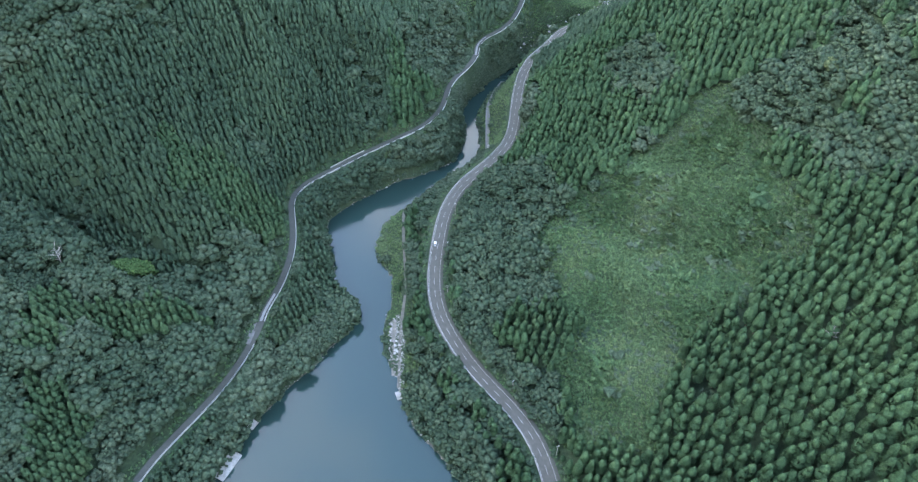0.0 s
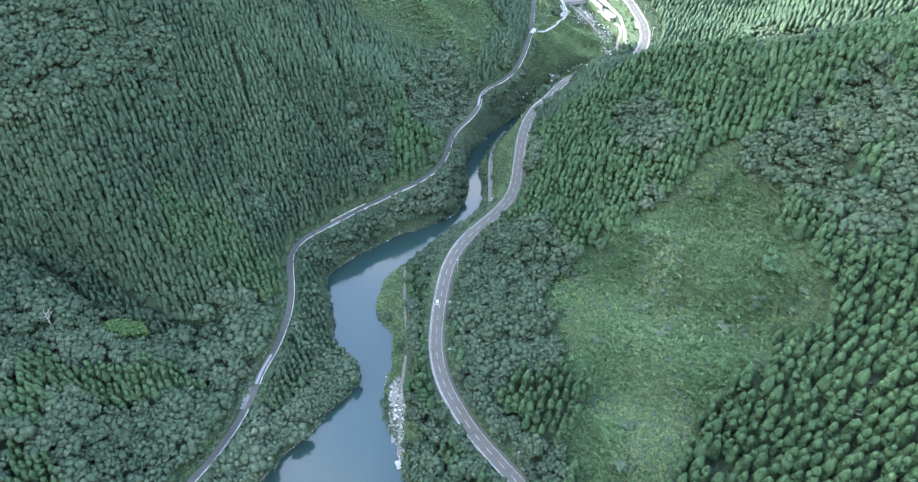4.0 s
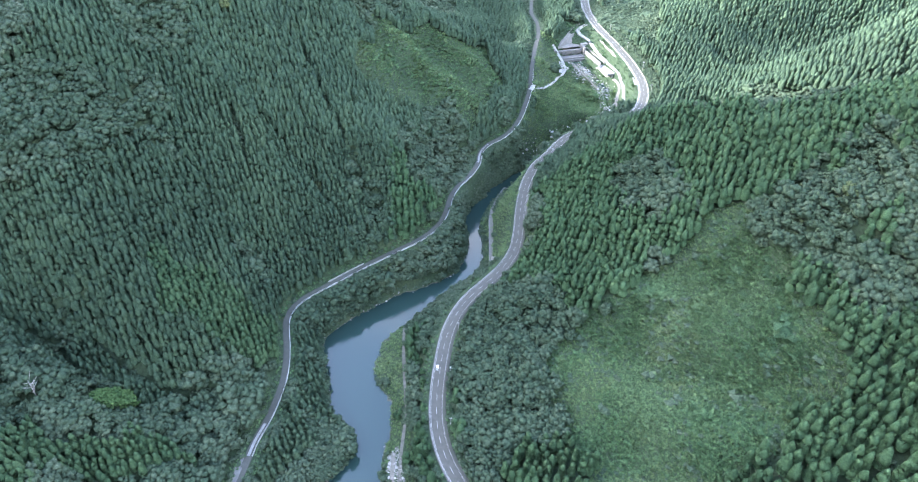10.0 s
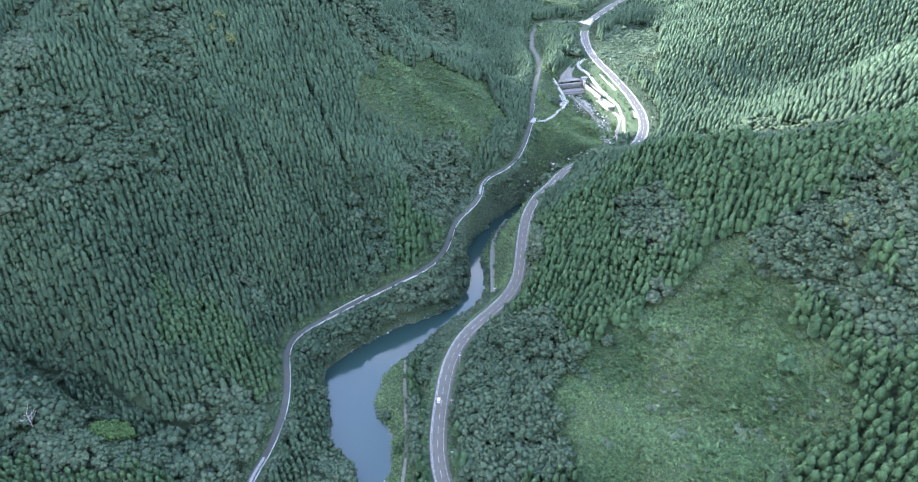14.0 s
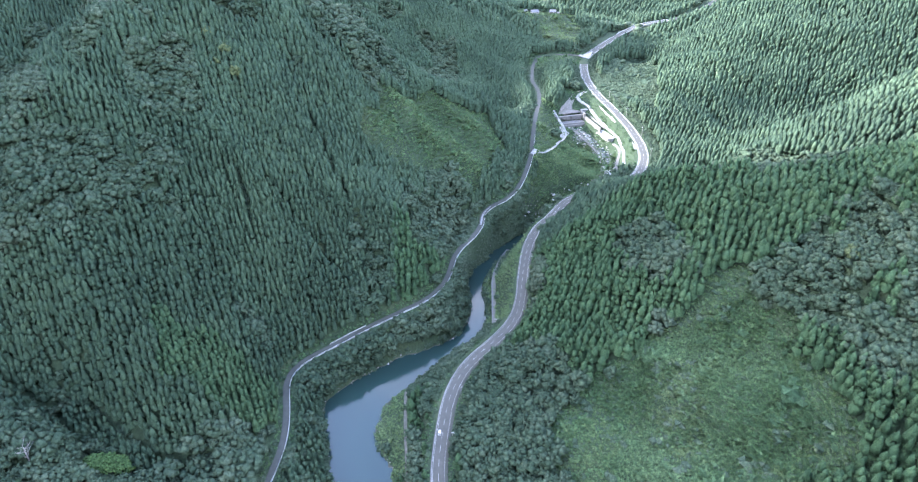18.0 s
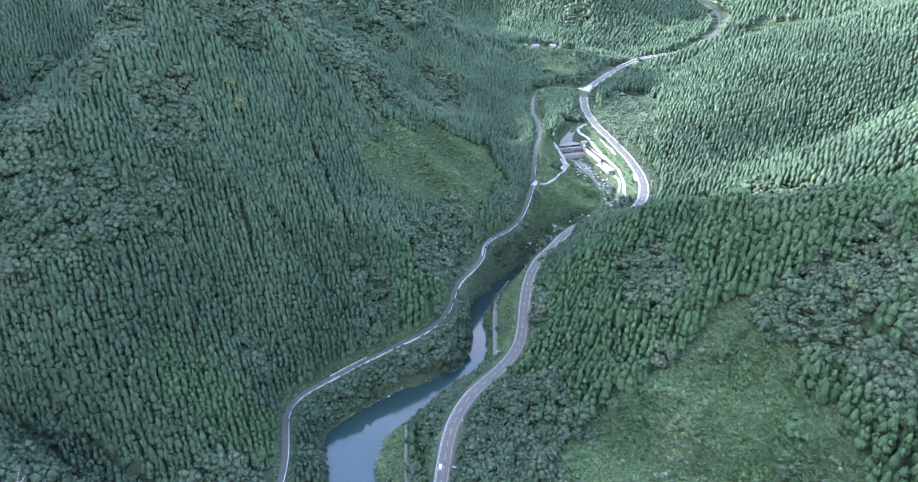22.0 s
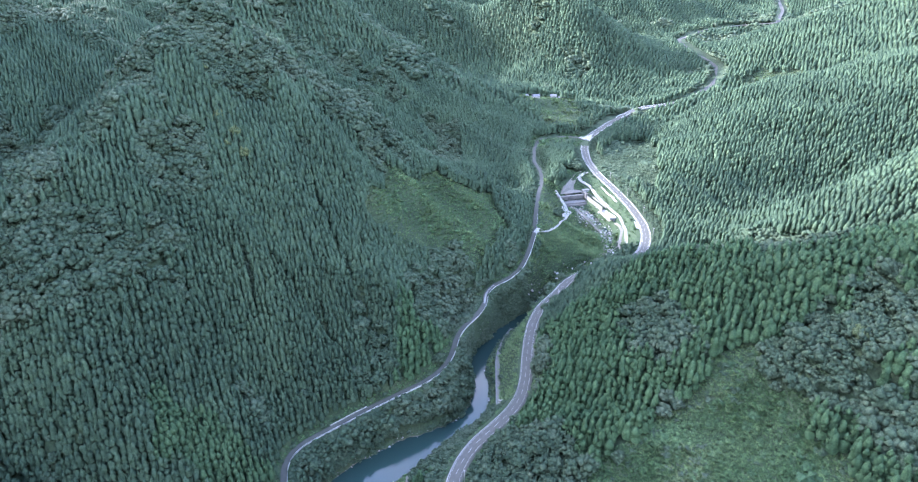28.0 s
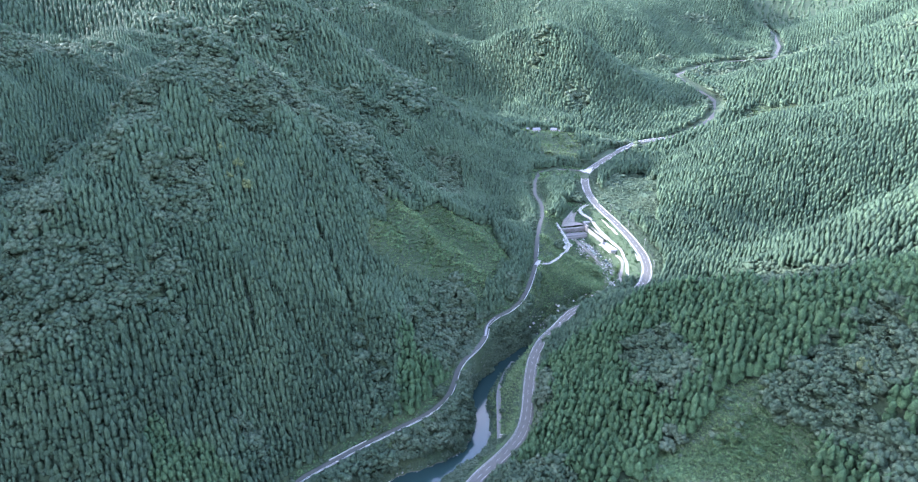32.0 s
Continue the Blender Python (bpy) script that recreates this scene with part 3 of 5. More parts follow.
def cedar_shape(rings, points, seed, slim=0.5, tufts=0, star=1.0):
    """A cedar of unit height: one egg-shaped, tufted crown on a stem. Returns vertices and triangles."""
    r = np.random.RandomState(seed)
    v, f = [], []
    for k in range(rings):
        u = k / rings
        rad = 0.2 * (1 - u) ** slim * (0.72 + 0.28 * min(1.0, 4 * u))
        ph = r.uniform(0, 6.28)
        for i in range(points):
            a = ph + 6.2832 * i / points + r.uniform(-.15, .15)
            q = rad * (1 + star * (r.uniform(0.02, 0.2) if (i + k) % 2 == 0 else r.uniform(-0.26, -0.06)))
            v.append((q * math.cos(a), q * math.sin(a), 0.2 + 0.76 * u + r.uniform(-.025, .025)))
    v.append((r.uniform(-.02, .02), r.uniform(-.02, .02), 1.0))
    for k in range(rings - 1):
        for i in range(points):
            a, b = k * points + i, k * points + (i + 1) % points
            f += [(a, b, b + points), (a, b + points, a + points)]
    for i in range(points):
        f.append(((rings - 1) * points + i, (rings - 1) * points + (i + 1) % points, len(v) - 1))
    for _ in range(tufts):
        u = r.uniform(0.0, 0.95)
        rad = 0.2 * (1 - u) ** slim * (0.72 + 0.28 * min(1.0, 4 * u))
        a, o, w = r.uniform(0, 6.28), len(v), r.uniform(0.018, 0.04) * (0.5 + 0.5 * star)
        c, s, z = math.cos(a), math.sin(a), 0.22 + 0.76 * u
        q, e = rad * 0.92, rad + star * r.uniform(0.01, 0.045)
        k1, k2 = r.uniform(-0.02, 0.05, 2)
        v += [(q * c - w * s, q * s + w * c, z + k1), (q * c + w * s, q * s - w * c, z + k2), (e * c, e * s, z - r.uniform(-0.03, 0.05))]
        f.append((o, o + 1, o + 2))
    return np.array(v, np.float32), np.array(f, np.int32)


def leaf_shape(clumps, leaves, seed):
    """A broad crown of unit height: a core, leafy clumps over it and loose leaves between them."""
    r = np.random.RandomState(seed)
    v, f = [], []
    octa = np.array([(1, 0, 0), (0, 1, 0), (-1, 0, 0), (0, -1, 0), (0, 0, 1), (0, 0, -1)], float)
    fac = [(0, 1, 4), (1, 2, 4), (2, 3, 4), (3, 0, 4), (1, 0, 5), (2, 1, 5), (3, 2, 5), (0, 3, 5)]
    centres = [(np.array((0, 0, 0.46)), 0.36)]
    for k in range(clumps):
        u, a = 1 - 1.05 * (k + 0.5) / clumps, 2.4 * k + r.uniform(-.5, .5)
        q = math.sqrt(max(0.0, 1 - u * u)) * r.uniform(0.75, 1.15)
        centres.append((np.array((0.32 * q * math.cos(a), 0.32 * q * math.sin(a), 0.46 + 0.36 * u + r.uniform(-.06, .06))), r.uniform(0.11, 0.2) * (1.3 if clumps < 6 else 1.0)))
    for c, s in centres:
        turn = np.array(Matrix.Rotation(r.uniform(0, 6.28), 3, "Z") @ Matrix.Rotation(r.uniform(-1, 1), 3, "X"))
        o = len(v)
        v += [tuple(c + turn @ (p * s * r.uniform(0.75, 1.3))) for p in octa]
        f += [(a_ + o, b_ + o, c_ + o) for a_, b_, c_ in fac]
    for k in range(leaves):
        c, s = centres[r.randint(len(centres))]
        d = r.normal(size=3)
        d[2] = abs(d[2]) * 0.9
        d /= np.linalg.norm(d)
        p = c + d * s * r.uniform(0.75, 1.3)
        e1, e2 = r.normal(size=3), r.normal(size=3)
        w = r.uniform(0.028, 0.06)
        o = len(v)
        v += [tuple(p), tuple(p + e1 / np.linalg.norm(e1) * w), tuple(p + e2 / np.linalg.norm(e2) * w)]
        f.append((o, o + 1, o + 2))
    return np.array(v, np.float32), np.array(f, np.int32)


def stand(name, shapes, xyz, tall, wide, mat, label, category="trees", smooth=False):
    """One mesh of many plants: each point gets one of the shapes, turned and scaled."""
    pick = rng.randint(len(shapes), size=len(xyz))
    V, F, o = [], [], 0
    for k, (v, f) in enumerate(shapes):
        m = pick == k
        if not m.any():
            continue
        p, h, w = xyz[m], tall[m], wide[m]
        a = rng.uniform(0, 6.2832, len(p))
        ca, sa = np.cos(a)[:, None] * w[:, None], np.sin(a)[:, None] * w[:, None]
        x = v[None, :, 0] * ca - v[None, :, 1] * sa + p[:, :1]
        y = v[None, :, 0] * sa + v[None, :, 1] * ca + p[:, 1:2]
        z = v[None, :, 2] * h[:, None] + p[:, 2:3]
        V.append(np.stack([x, y, z], -1).reshape(-1, 3))
        F.append((f[None] + (np.arange(len(p)) * len(v))[:, None, None]).reshape(-1, 3) + o)
        o += len(p) * len(v)
    V, F = np.concatenate(V).astype(np.float32), np.concatenate(F).astype(np.int32)
    me = bpy.data.meshes.new(name)
    me.vertices.add(len(V))
    me.vertices.foreach_set("co", V.ravel())
    me.loops.add(F.size)
    me.loops.foreach_set("vertex_index", F.ravel())
    me.polygons.add(len(F))
    me.polygons.foreach_set("loop_start", np.arange(0, F.size, 3, dtype=np.int32))
    me.polygons.foreach_set("use_smooth", np.full(len(F), smooth))
    me.update(calc_edges=True)
    me.materials.append(mat)
    return tagged(new(name, me), label, category, kind="stuff")


def scatter(x0, x1, y0, y1, step, jitter=0.42):
    """Loosely even planting over a rectangle of the plan."""
    X, Y = np.meshgrid(np.arange(x0, x1, step), np.arange(y0, y1, step))
    X = X + (np.arange(X.shape[0]) % 2)[:, None] * step / 2
    X = X.ravel() + rng.uniform(-jitter, jitter, X.size) * step
    Y = Y.ravel() + rng.uniform(-jitter, jitter, Y.size) * step
    return X, Y


# open places without tall trees
CLEARING = [(54.5, 268.1), (58.9, 297.2), (77.6, 316.8), (91.3, 321.9), (120.2, 328.9), (139.3, 340.2), (150.5, 346.7), (172.1, 338.4), (178.2, 318.5), (185.0, 294.6), (180.0, 267.5), (175.5, 242.8), (170.7, 226.1), (151.4, 208.9), (135.0, 201.0), (117.6, 191.1), (103.6, 171.1), (93.6, 146.1), (62, 150.0), (56, 174.0), (55, 199.5), (63, 232.0)]
GLADE = [(-82.9, 550), (-72.3, 598.7), (-33.7, 655.1), (0, 651.8), (41.9, 670.6), (46.1, 635.6), (29.7, 589.8), (-0.6, 566.3), (-40.5, 536.4), (-68.4, 533.6)]
MEADOW = [(75.2, 655.1), (112.7, 727.8), (151, 751.6), (159.7, 684.8), (125.9, 607.1), (89.1, 620.3), (61.6, 593.2), (62.1, 605.4)]
POINT = [(-60, 324), (-58, 345), (-51, 362), (-40, 366), (-33, 330), (-33, 300), (-30, 200), (-40, 200), (-48, 255)]
BANK = [(24, 420), (28, 464), (32, 505), (46, 545), (60, 566), (70, 540), (52, 480), (46, 425)]
WORKS = [(112, 800), (120, 740), (150, 700), (150, 640), (185, 640), (200, 690), (185, 780), (165, 850), (140, 850)]
FIELDS = [(92, 1110), (112, 1160), (150, 1176), (200, 1160), (200, 1040), (180, 990), (120, 990), (125, 1060)]
HIGH_CUT = [(-345, 540), (-390, 590), (-370, 680), (-330, 700), (-295, 600), (-310, 560)]
LINK_BANK = [(102.8, 964.6), (184, 976.6), (176.2, 940.9), (154.1, 922.2), (102, 921.7)]
RAMP_BANK = [(102.6, 806.9), (114.6, 801), (114.9, 772.2), (130.2, 765.4), (111.5, 721.2), (80.3, 668.2), (79.3, 695), (91.5, 759.1)]
MEADOW_LOW = [(71.6, 642.7), (79.5, 660.1), (114.9, 720.6), (148.8, 757.6), (168.2, 730.2), (162.8, 670.7), (119.6, 595.3), (95.1, 581.5), (71.7, 605.7), (62.8, 598.6)]
ROAD_BANK = [(183.3, 872.8), (213.3, 949.4), (250.8, 982), (277.5, 963.8), (243, 801.9), (229.1, 740.1), (210.8, 739.5), (202.1, 790.7)]
FAR_CUT = [(480, 1215), (545, 1228), (590, 1170), (560, 1090), (515, 1150)]
# broadleaf woods
LEAFY = [
    [(174.9, 338.4), (194.5, 324.0), (209.8, 298.2), (218.5, 273.9), (216.1, 252.3), (195.2, 248.6), (191.2, 276.2), (183.8, 280.5), (181.5, 314.9)],
    [(-285, 310), (-225, 290), (-179, 274), (-137, 299), (-127, 320), (-112, 345), (-105, 306), (-112, 268), (-120, 245), (-140, 207), (-170, 150), (-300, 150)],
    [(-5, 349), (36, 376), (66, 342), (75, 306), (61, 285), (45, 256), (32, 240), (30, 226), (26, 180), (15, 190), (-5, 246), (-8, 286)],
    [(-42, 513), (-20, 545), (11, 547), (5, 502), (-36, 460)],
    [(111, 423), (147, 383), (149, 360), (118, 368)],
    [(-290, 405), (-213, 425), (-201, 397), (-227, 365), (-290, 360)],
    [(165, 335), (200, 350), (225, 320), (205, 300), (185, 300)],
    HIGH_CUT,
    [(-285.6, 416.7), (-244.1, 417.8), (-219.3, 418.3), (-189, 415.7), (-186.8, 405.5), (-211.8, 385.1), (-226.7, 361.2), (-277.2, 366.7)],
    [(113.3, 433.5), (138.8, 429.5), (145.1, 405.4), (129.5, 365.7), (110.7, 370.4)],
    [(163.9, 347.5), (191.3, 326.5), (183.5, 294.8), (169.9, 308.8), (162.1, 329.9)],
    [(215.5, 359.3), (243.9, 346.2), (222.5, 300.6), (207.6, 302.3)],
    [(234.5, 637), (285.6, 603), (334.8, 556.1), (242.1, 407.6), (200.8, 429.3)],
    [(-152.5, 635.5), (-154.7, 832.8), (-48.4, 652), (-76.2, 602.2), (-115.3, 606.2)],
    [(-45.9, 503.2), (7.3, 562), (7.1, 541.6), (-39.6, 464.9)],
    [(-331.1, 501.8), (-285.9, 487.7), (-252, 422.5), (-285.6, 416.7)],
    [(193.5, 338), (239.8, 337.8), (227.1, 306.4), (202.7, 314.7)],
    [(-330, 620), (-260, 560), (-170, 560), (-140, 640), (-200, 680)],
]


# younger, brighter conifer plots
YOUNG = [
    [(-186.3, 340.8), (-168.4, 357.7), (-139.1, 353.4), (-121.8, 345), (-115.1, 330.1), (-123.9, 308.9), (-144.1, 315.2), (-169.4, 313)],
    [(-232.8, 237.6), (-222.3, 247.5), (-209.4, 234.5), (-199.4, 207.7), (-214.7, 197.9), (-223.1, 203.8)],
    [(-211.6, 243.3), (-182.8, 247.6), (-153.2, 245.9), (-145.7, 238), (-173.4, 226), (-203.3, 225.1)],
    [(-216.2, 190.1), (-198.1, 197.6), (-186.8, 180.1), (-186.6, 146.1), (-201.8, 142.9), (-214.3, 173.5)],
    [(38.8, 241.9), (56, 244.2), (62.7, 233.8), (55, 206.4), (40.5, 206.2)]
]


def tree_zone(x, y):
    """0 open or road or water, 1 cedar, 2 broadleaf, 3 young conifers."""
    dm = near(main_course[::2], x, y)[0]
    ds = near(side_course[::2], x, y)[0]
    dt = near(stream_course, x, y)[0]
    dw = np.minimum(near(west[::2], x, y)[0], near(east[::2], x, y)[0])
    open_ = (dm < np.where(y > 1000, 15.0, 8.3)) | (ds < 5.2) | (dt < 9) | inside(LAKE, x, y) | (dw < 3.5)
    for poly in (CLEARING, GLADE, MEADOW, POINT, BANK, WORKS, FIELDS, FAR_CUT, LINK_BANK, ROAD_BANK, RAMP_BANK, MEADOW_LOW):
        open_ |= inside(poly, x + 11 * waves(x, y, 20, 15) + 4 * waves(x, y, 7, 17), y + 11 * waves(x, y, 20, 16) + 4 * waves(x, y, 7, 18))
    open_ |= np.hypot(x + 193, (y - 270) / 0.8) < 14      # bright thicket
    open_ |= np.hypot(x + 226, y - 261) < 5      # dead tree
    open_ |= near(along([(*p, 0) for p in SHORE_PATH], 3.0), x, y)[0] < 3.2
    open_ |= (np.abs(x + 37.5) < 6) & (y > 196) & (y < 266)      # bare strip on the lake shore
    open_ |= (dm < 17) & (y > 640) & (y < 1000)      # cleared banks of the upper road
    n = waves(x, y, 60, 11) + 0.6 * waves(x, y, 18, 12)
    wood = np.zeros(np.shape(x), bool)
    for poly in LEAFY:
        wood |= inside(poly, x + 9 * waves(x, y, 14, 13), y + 9 * waves(x, y, 14, 14))
    gully = np.zeros(np.shape(x), bool)
    for line in GULLIES:
        gully |= near(along([(*p, 0) for p in line], 3.0), x, y)[0] < 2.2
    for gx_, gy_, gr_ in ((118, 168, 4.5), (178, 186, 3.2), (140, 205, 3), (160, 250, 3)):   # windfall gaps
        gully |= np.hypot(x - gx_, y - gy_) < gr_ + 1.5 * waves(x, y, 5, 19)
    calm = (x < 230) | (y < 640)      # the eastern cedar slope is unmixed
    leafy = (wood & (n > -0.75)) | ((n > 0.78) & calm) | ((n > 0.56) & (x < 0) & (y > 430)) | ((waves(x, y, 130, 31) + 0.45 * waves(x, y, 35, 32) > 0.74) & (y > 520) & ((x < 230) | (y > 1050))) | ((dw < 20) & (n > -0.5)) | ((dm < 18) & (n > 0))
    kind = np.where(leafy, 2, 1)
    for poly in YOUNG:
        kind = np.where(inside(poly, x + 6 * waves(x, y, 12, 33), y + 6 * waves(x, y, 12, 34)), 3, kind)
    return np.where(open_ | gully, 0, kind)


cedars_near = [cedar_shape(4, 7, s, 0.55, 18, 0.8) for s in range(7)]
cedars_dome = [cedar_shape(6, 9, s, 0.5, 44, 0.5) for s in range(10, 17)]
cedars_plump = [cedar_shape(3, 6, s, 0.54, 4) for s in range(20, 26)]
cedars_mid = [cedar_shape(3, 6, s, 0.52, 2) for s in range(26, 30)]
cedars_far = [cedar_shape(2, 5, s, 0.75) for s in range(30, 34)]
leafy_near = [leaf_shape(13, 60, s) for s in range(40, 46)]
leafy_mid = [leaf_shape(9, 18, s) for s in range(50, 55)]
leafy_far = [leaf_shape(3, 4, s) for s in range(60, 64)]
# plots: rectangle of the plan, conifer shapes, spacing and height, broadleaf shapes and spacing
PLOTS = [((-480, -50, 115, 480), cedars_near, 3.8, 14.5, leafy_near, 4.8),
         ((-50, 480, 115, 252), cedars_dome, 5.2, 17.0, leafy_near, 4.8),
         ((-50, 480, 252, 480), cedars_near, 4.7, 15.5, leafy_near, 4.8),
         ((-640, 130, 480, 1000), cedars_mid, 3.7, 13.5, leafy_mid, 4.9),
         ((130, 760, 480, 1000), cedars_plump, 4.4, 14.5, leafy_mid, 5.2),
         ((-1200, 1500, 1000, 2300), cedars_far, 7.4, 16.0, leafy_far, 8.5),
         ((-2200, 2600, 2300, 4200), cedars_far, 24.0, 22.0, leafy_far, 24.0)]


def head_room(X, Y, Z):
    """How tall a tree may grow beside the roads and the east shore."""
    dm_, zm_ = near(main_course[::2], X, Y)
    ds_, zs_ = near(side_course[::2], X, Y)
    cm = np.where((Z < zm_ + 0.6) & (dm_ < 60), zm_ - Z + 1.5 + 0.9 * (dm_ - 4.5), 99)
    cs = np.where((Z < zs_ + 0.6) & (ds_ < 60), zs_ - Z + 0.3 + 0.7 * (ds_ - 2.8), 99)
    de_ = near(east[::2], X, Y)[0]
    shore_room = np.where(X < 90, np.where(Y > 362, 1.5 + 0.3 * de_, 3.5 + 0.6 * de_), 99)
    room = np.clip(np.minimum(np.minimum(cm, cs), np.where((de_ < 40) & (de_ < near(west[::2], X, Y)[0]), shore_room, 99)), 2.0, 99)
    return np.where((dm_ < 22) & (Y > 300) & (Y < 430) & (X < 70), np.minimum(room, 2.0 + 0.55 * np.clip(dm_ - 6, 0, 99)), room)


def planted(rect, step, jitter):
    X, Y = scatter(*rect, step, jitter)
    m = np.abs(X) < 0.7 * Y + 130
    X, Y = X[m], Y[m]
    Z = height(X, Y) - 0.4
    return X, Y, Z, tree_zone(X, Y), head_room(X, Y, Z)


for rect, cshapes, step, tallness, lshapes, lstep in PLOTS:
    X, Y, Z, zone, room = planted(rect, step, 0.27)
    m = zone == 1
    if rect[3] == 252:    # the front rows of the plantation stand as single trees
        front = m & (X > 100) & (X < 160) & (Y > 150) & (Y < 225)
        near_cedars = np.c_[X, Y, Z][front][:260]
        m &= ~np.isin(np.arange(len(X)), np.flatnonzero(front)[:260])
    n_ = m.sum()
    tall = np.minimum(tallness * rng.normal(1.0, 0.05, n_) * (1 + 0.1 * waves(X[m], Y[m], 48, 27)), room[m])
    wide = np.minimum(step * (3.2 if rect[3] == 252 else 4.3 if rect[0] == -640 else 3.9), 1.5 * tall) * rng.uniform(0.86, 1.1, n_)
    green_ = plantation_green if rect[0] == -50 else cedar_green
    stand("cedar_stand", cshapes, np.c_[X, Y, Z][m], tall, wide, green_, "dense dark green cedar plantation on the steep slope", smooth=True)
    m = zone == 3
    if m.any():
        tall = np.minimum(rng.uniform(12, 14.5, m.sum()), room[m])
        stand("young_conifer_stand", cedars_dome if rect[3] <= 480 else cshapes, np.c_[X, Y, Z][m], tall, rng.uniform(12.5, 15.5, m.sum()), young_green, "brighter green younger conifer plot on the slope", smooth=True)
    X, Y, Z, zone, room = planted(rect, lstep, 0.4)
    m = zone == 2
    n_ = m.sum()
    size = rng.choice([0.8, 1.0, 1.3], n_, p=[0.4, 0.42, 0.18]) * (1 + 0.2 * waves(X[m], Y[m], 30, 28))
    tall = np.minimum(rng.uniform(9, 12, n_) * size * (1 if lstep < 8 else 1.3), room[m])
    dw_ = np.minimum(near(west[::2], X[m], Y[m])[0], near(east[::2], X[m], Y[m])[0])
    wide = np.minimum(np.minimum(lstep * 2.5 * size, 1.7 * tall), np.where(Y[m] > 405, 1.0 + 1.7 * dw_, 99)) * rng.uniform(0.85, 1.15, n_)
    stand("broadleaf_stand", lshapes, np.c_[X, Y, Z][m], tall, wide, leaf_green, "mixed grey-green broadleaf woodland on the slope", smooth=True)

# fern, bramble and young growth on the open ground
def tuft_shape(blades, seed):
    """A loose rosette of upright and arching blades, one unit high."""
    r = np.random.RandomState(seed)
    v, f = [], []
    for k in range(blades):
        a, out, up = 2.4 * k + r.uniform(-.4, .4), r.uniform(0.15, 0.75), r.uniform(0.35, 1.0)
        w = r.uniform(0.14, 0.26)
        c, s, o = math.cos(a), math.sin(a), len(v)
        v += [(0.06 * c - w * s, 0.06 * s + w * c, 0.25), (0.06 * c + w * s, 0.06 * s - w * c, 0.25), (out * c, out * s, up)]
        f.append((o, o + 1, o + 2))
    return np.array(v, np.float32), np.array(f, np.int32)


shrubs = [leaf_shape(2, 6, s) for s in range(70, 76)]
tufts = [tuft_shape(13, s) for s in range(80, 88)]


def undergrowth(name, poly, step, low, high, mat, label, keep=0.85, patch=0, shapes=None):
    p = np.array(poly)
    X, Y = scatter(p[:, 0].min() - 15, p[:, 0].max() + 15, p[:, 1].min() - 15, p[:, 1].max() + 15, step)
    dm, ds = near(main_course[::2], X, Y)[0], near(side_course[::2], X, Y)[0]
    wx_, wy_ = X + 11 * waves(X, Y, 20, 15) + 4 * waves(X, Y, 7, 17), Y + 11 * waves(X, Y, 20, 16) + 4 * waves(X, Y, 7, 18)
    m = (inside(poly, wx_ - 4, wy_) | inside(poly, wx_ + 4, wy_) | inside(poly, wx_, wy_ - 4)) & (rng.rand(len(X)) < keep) & (dm > 6.5) & (ds > 4) & ~inside(LAKE, X, Y) & ~((np.abs(X + 38) < 3.6) & (Y > 200) & (Y < 264)) & (near(along([(*p, 0) for p in SHORE_PATH], 3.0), X, Y)[0] > 1.9)
    if patch:
        m &= patch * (waves(X, Y, 26, 24) + 0.7 * waves(X, Y, 9, 25)) > -0.25
    X, Y = X[m], Y[m]
    tall = rng.uniform(low, high, len(X)) * (1 + 0.7 * np.clip(waves(X, Y, 14, 23) + 0.2, 0, 1)) * (1 + 1.0 * (rng.rand(len(X)) < 0.05))
    return stand(name, shapes or tufts, np.c_[X, Y, height(X, Y) - (0.45 if shapes else 0.25) * tall], tall, tall * rng.uniform(1.1, 2.0, len(X)), mat, label, "shrubs")


undergrowth("fern_growth", CLEARING, 1.25, 0.9, 2.0, shrub_green, "low bright green fern and bramble on the cleared slope", 0.92, 1)
undergrowth("low_cover", CLEARING, 1.75, 0.8, 1.4, shrub_green, "low leafy cover of vines and fern on the cleared slope", 0.95, 0, shrubs)
undergrowth("grass_growth", CLEARING, 1.2, 0.7, 1.5, grass_green, "yellow-green grass tufts on the cleared slope", 0.9, -1)
undergrowth("bramble_growth", CLEARING, 3.4, 1.6, 3.4, leaf_green, "dark bushes and saplings scattered on the cleared slope", 0.55, -1, shrubs)
SAPLINGS = [(150, 335), (172, 335), (188, 290), (182, 245), (168, 222), (150, 212), (140, 240), (150, 290)]
undergrowth("sapling_growth", SAPLINGS, 5.0, 2.0, 3.6, young_green, "bright young broadleaf trees along the clearing margin", 0.4, 0, leafy_mid)
undergrowth("glade_grass", GLADE, 1.7, 0.9, 1.8, grass_green, "yellow-green grass in the glade", 0.9)
undergrowth("glade_growth", GLADE, 3.4, 1.2, 3.0, shrub_green, "young bushes in the glade", 0.7, 0, shrubs)
undergrowth("meadow_grass", MEADOW, 1.5, 0.8, 1.6, grass_green, "pale green grass on the meadow", 0.92)
undergrowth("meadow_growth", MEADOW, 3.4, 0.9, 2.0, shrub_green, "green meadow scrub beside the stream", 0.6, 0, shrubs)
undergrowth("point_growth", POINT, 1.4, 0.7, 1.5, grass_green, "pale green grass tufts on the low lake point")
undergrowth("bank_growth", BANK, 1.4, 0.7, 1.4, grass_green, "bright green grass bank below the road")
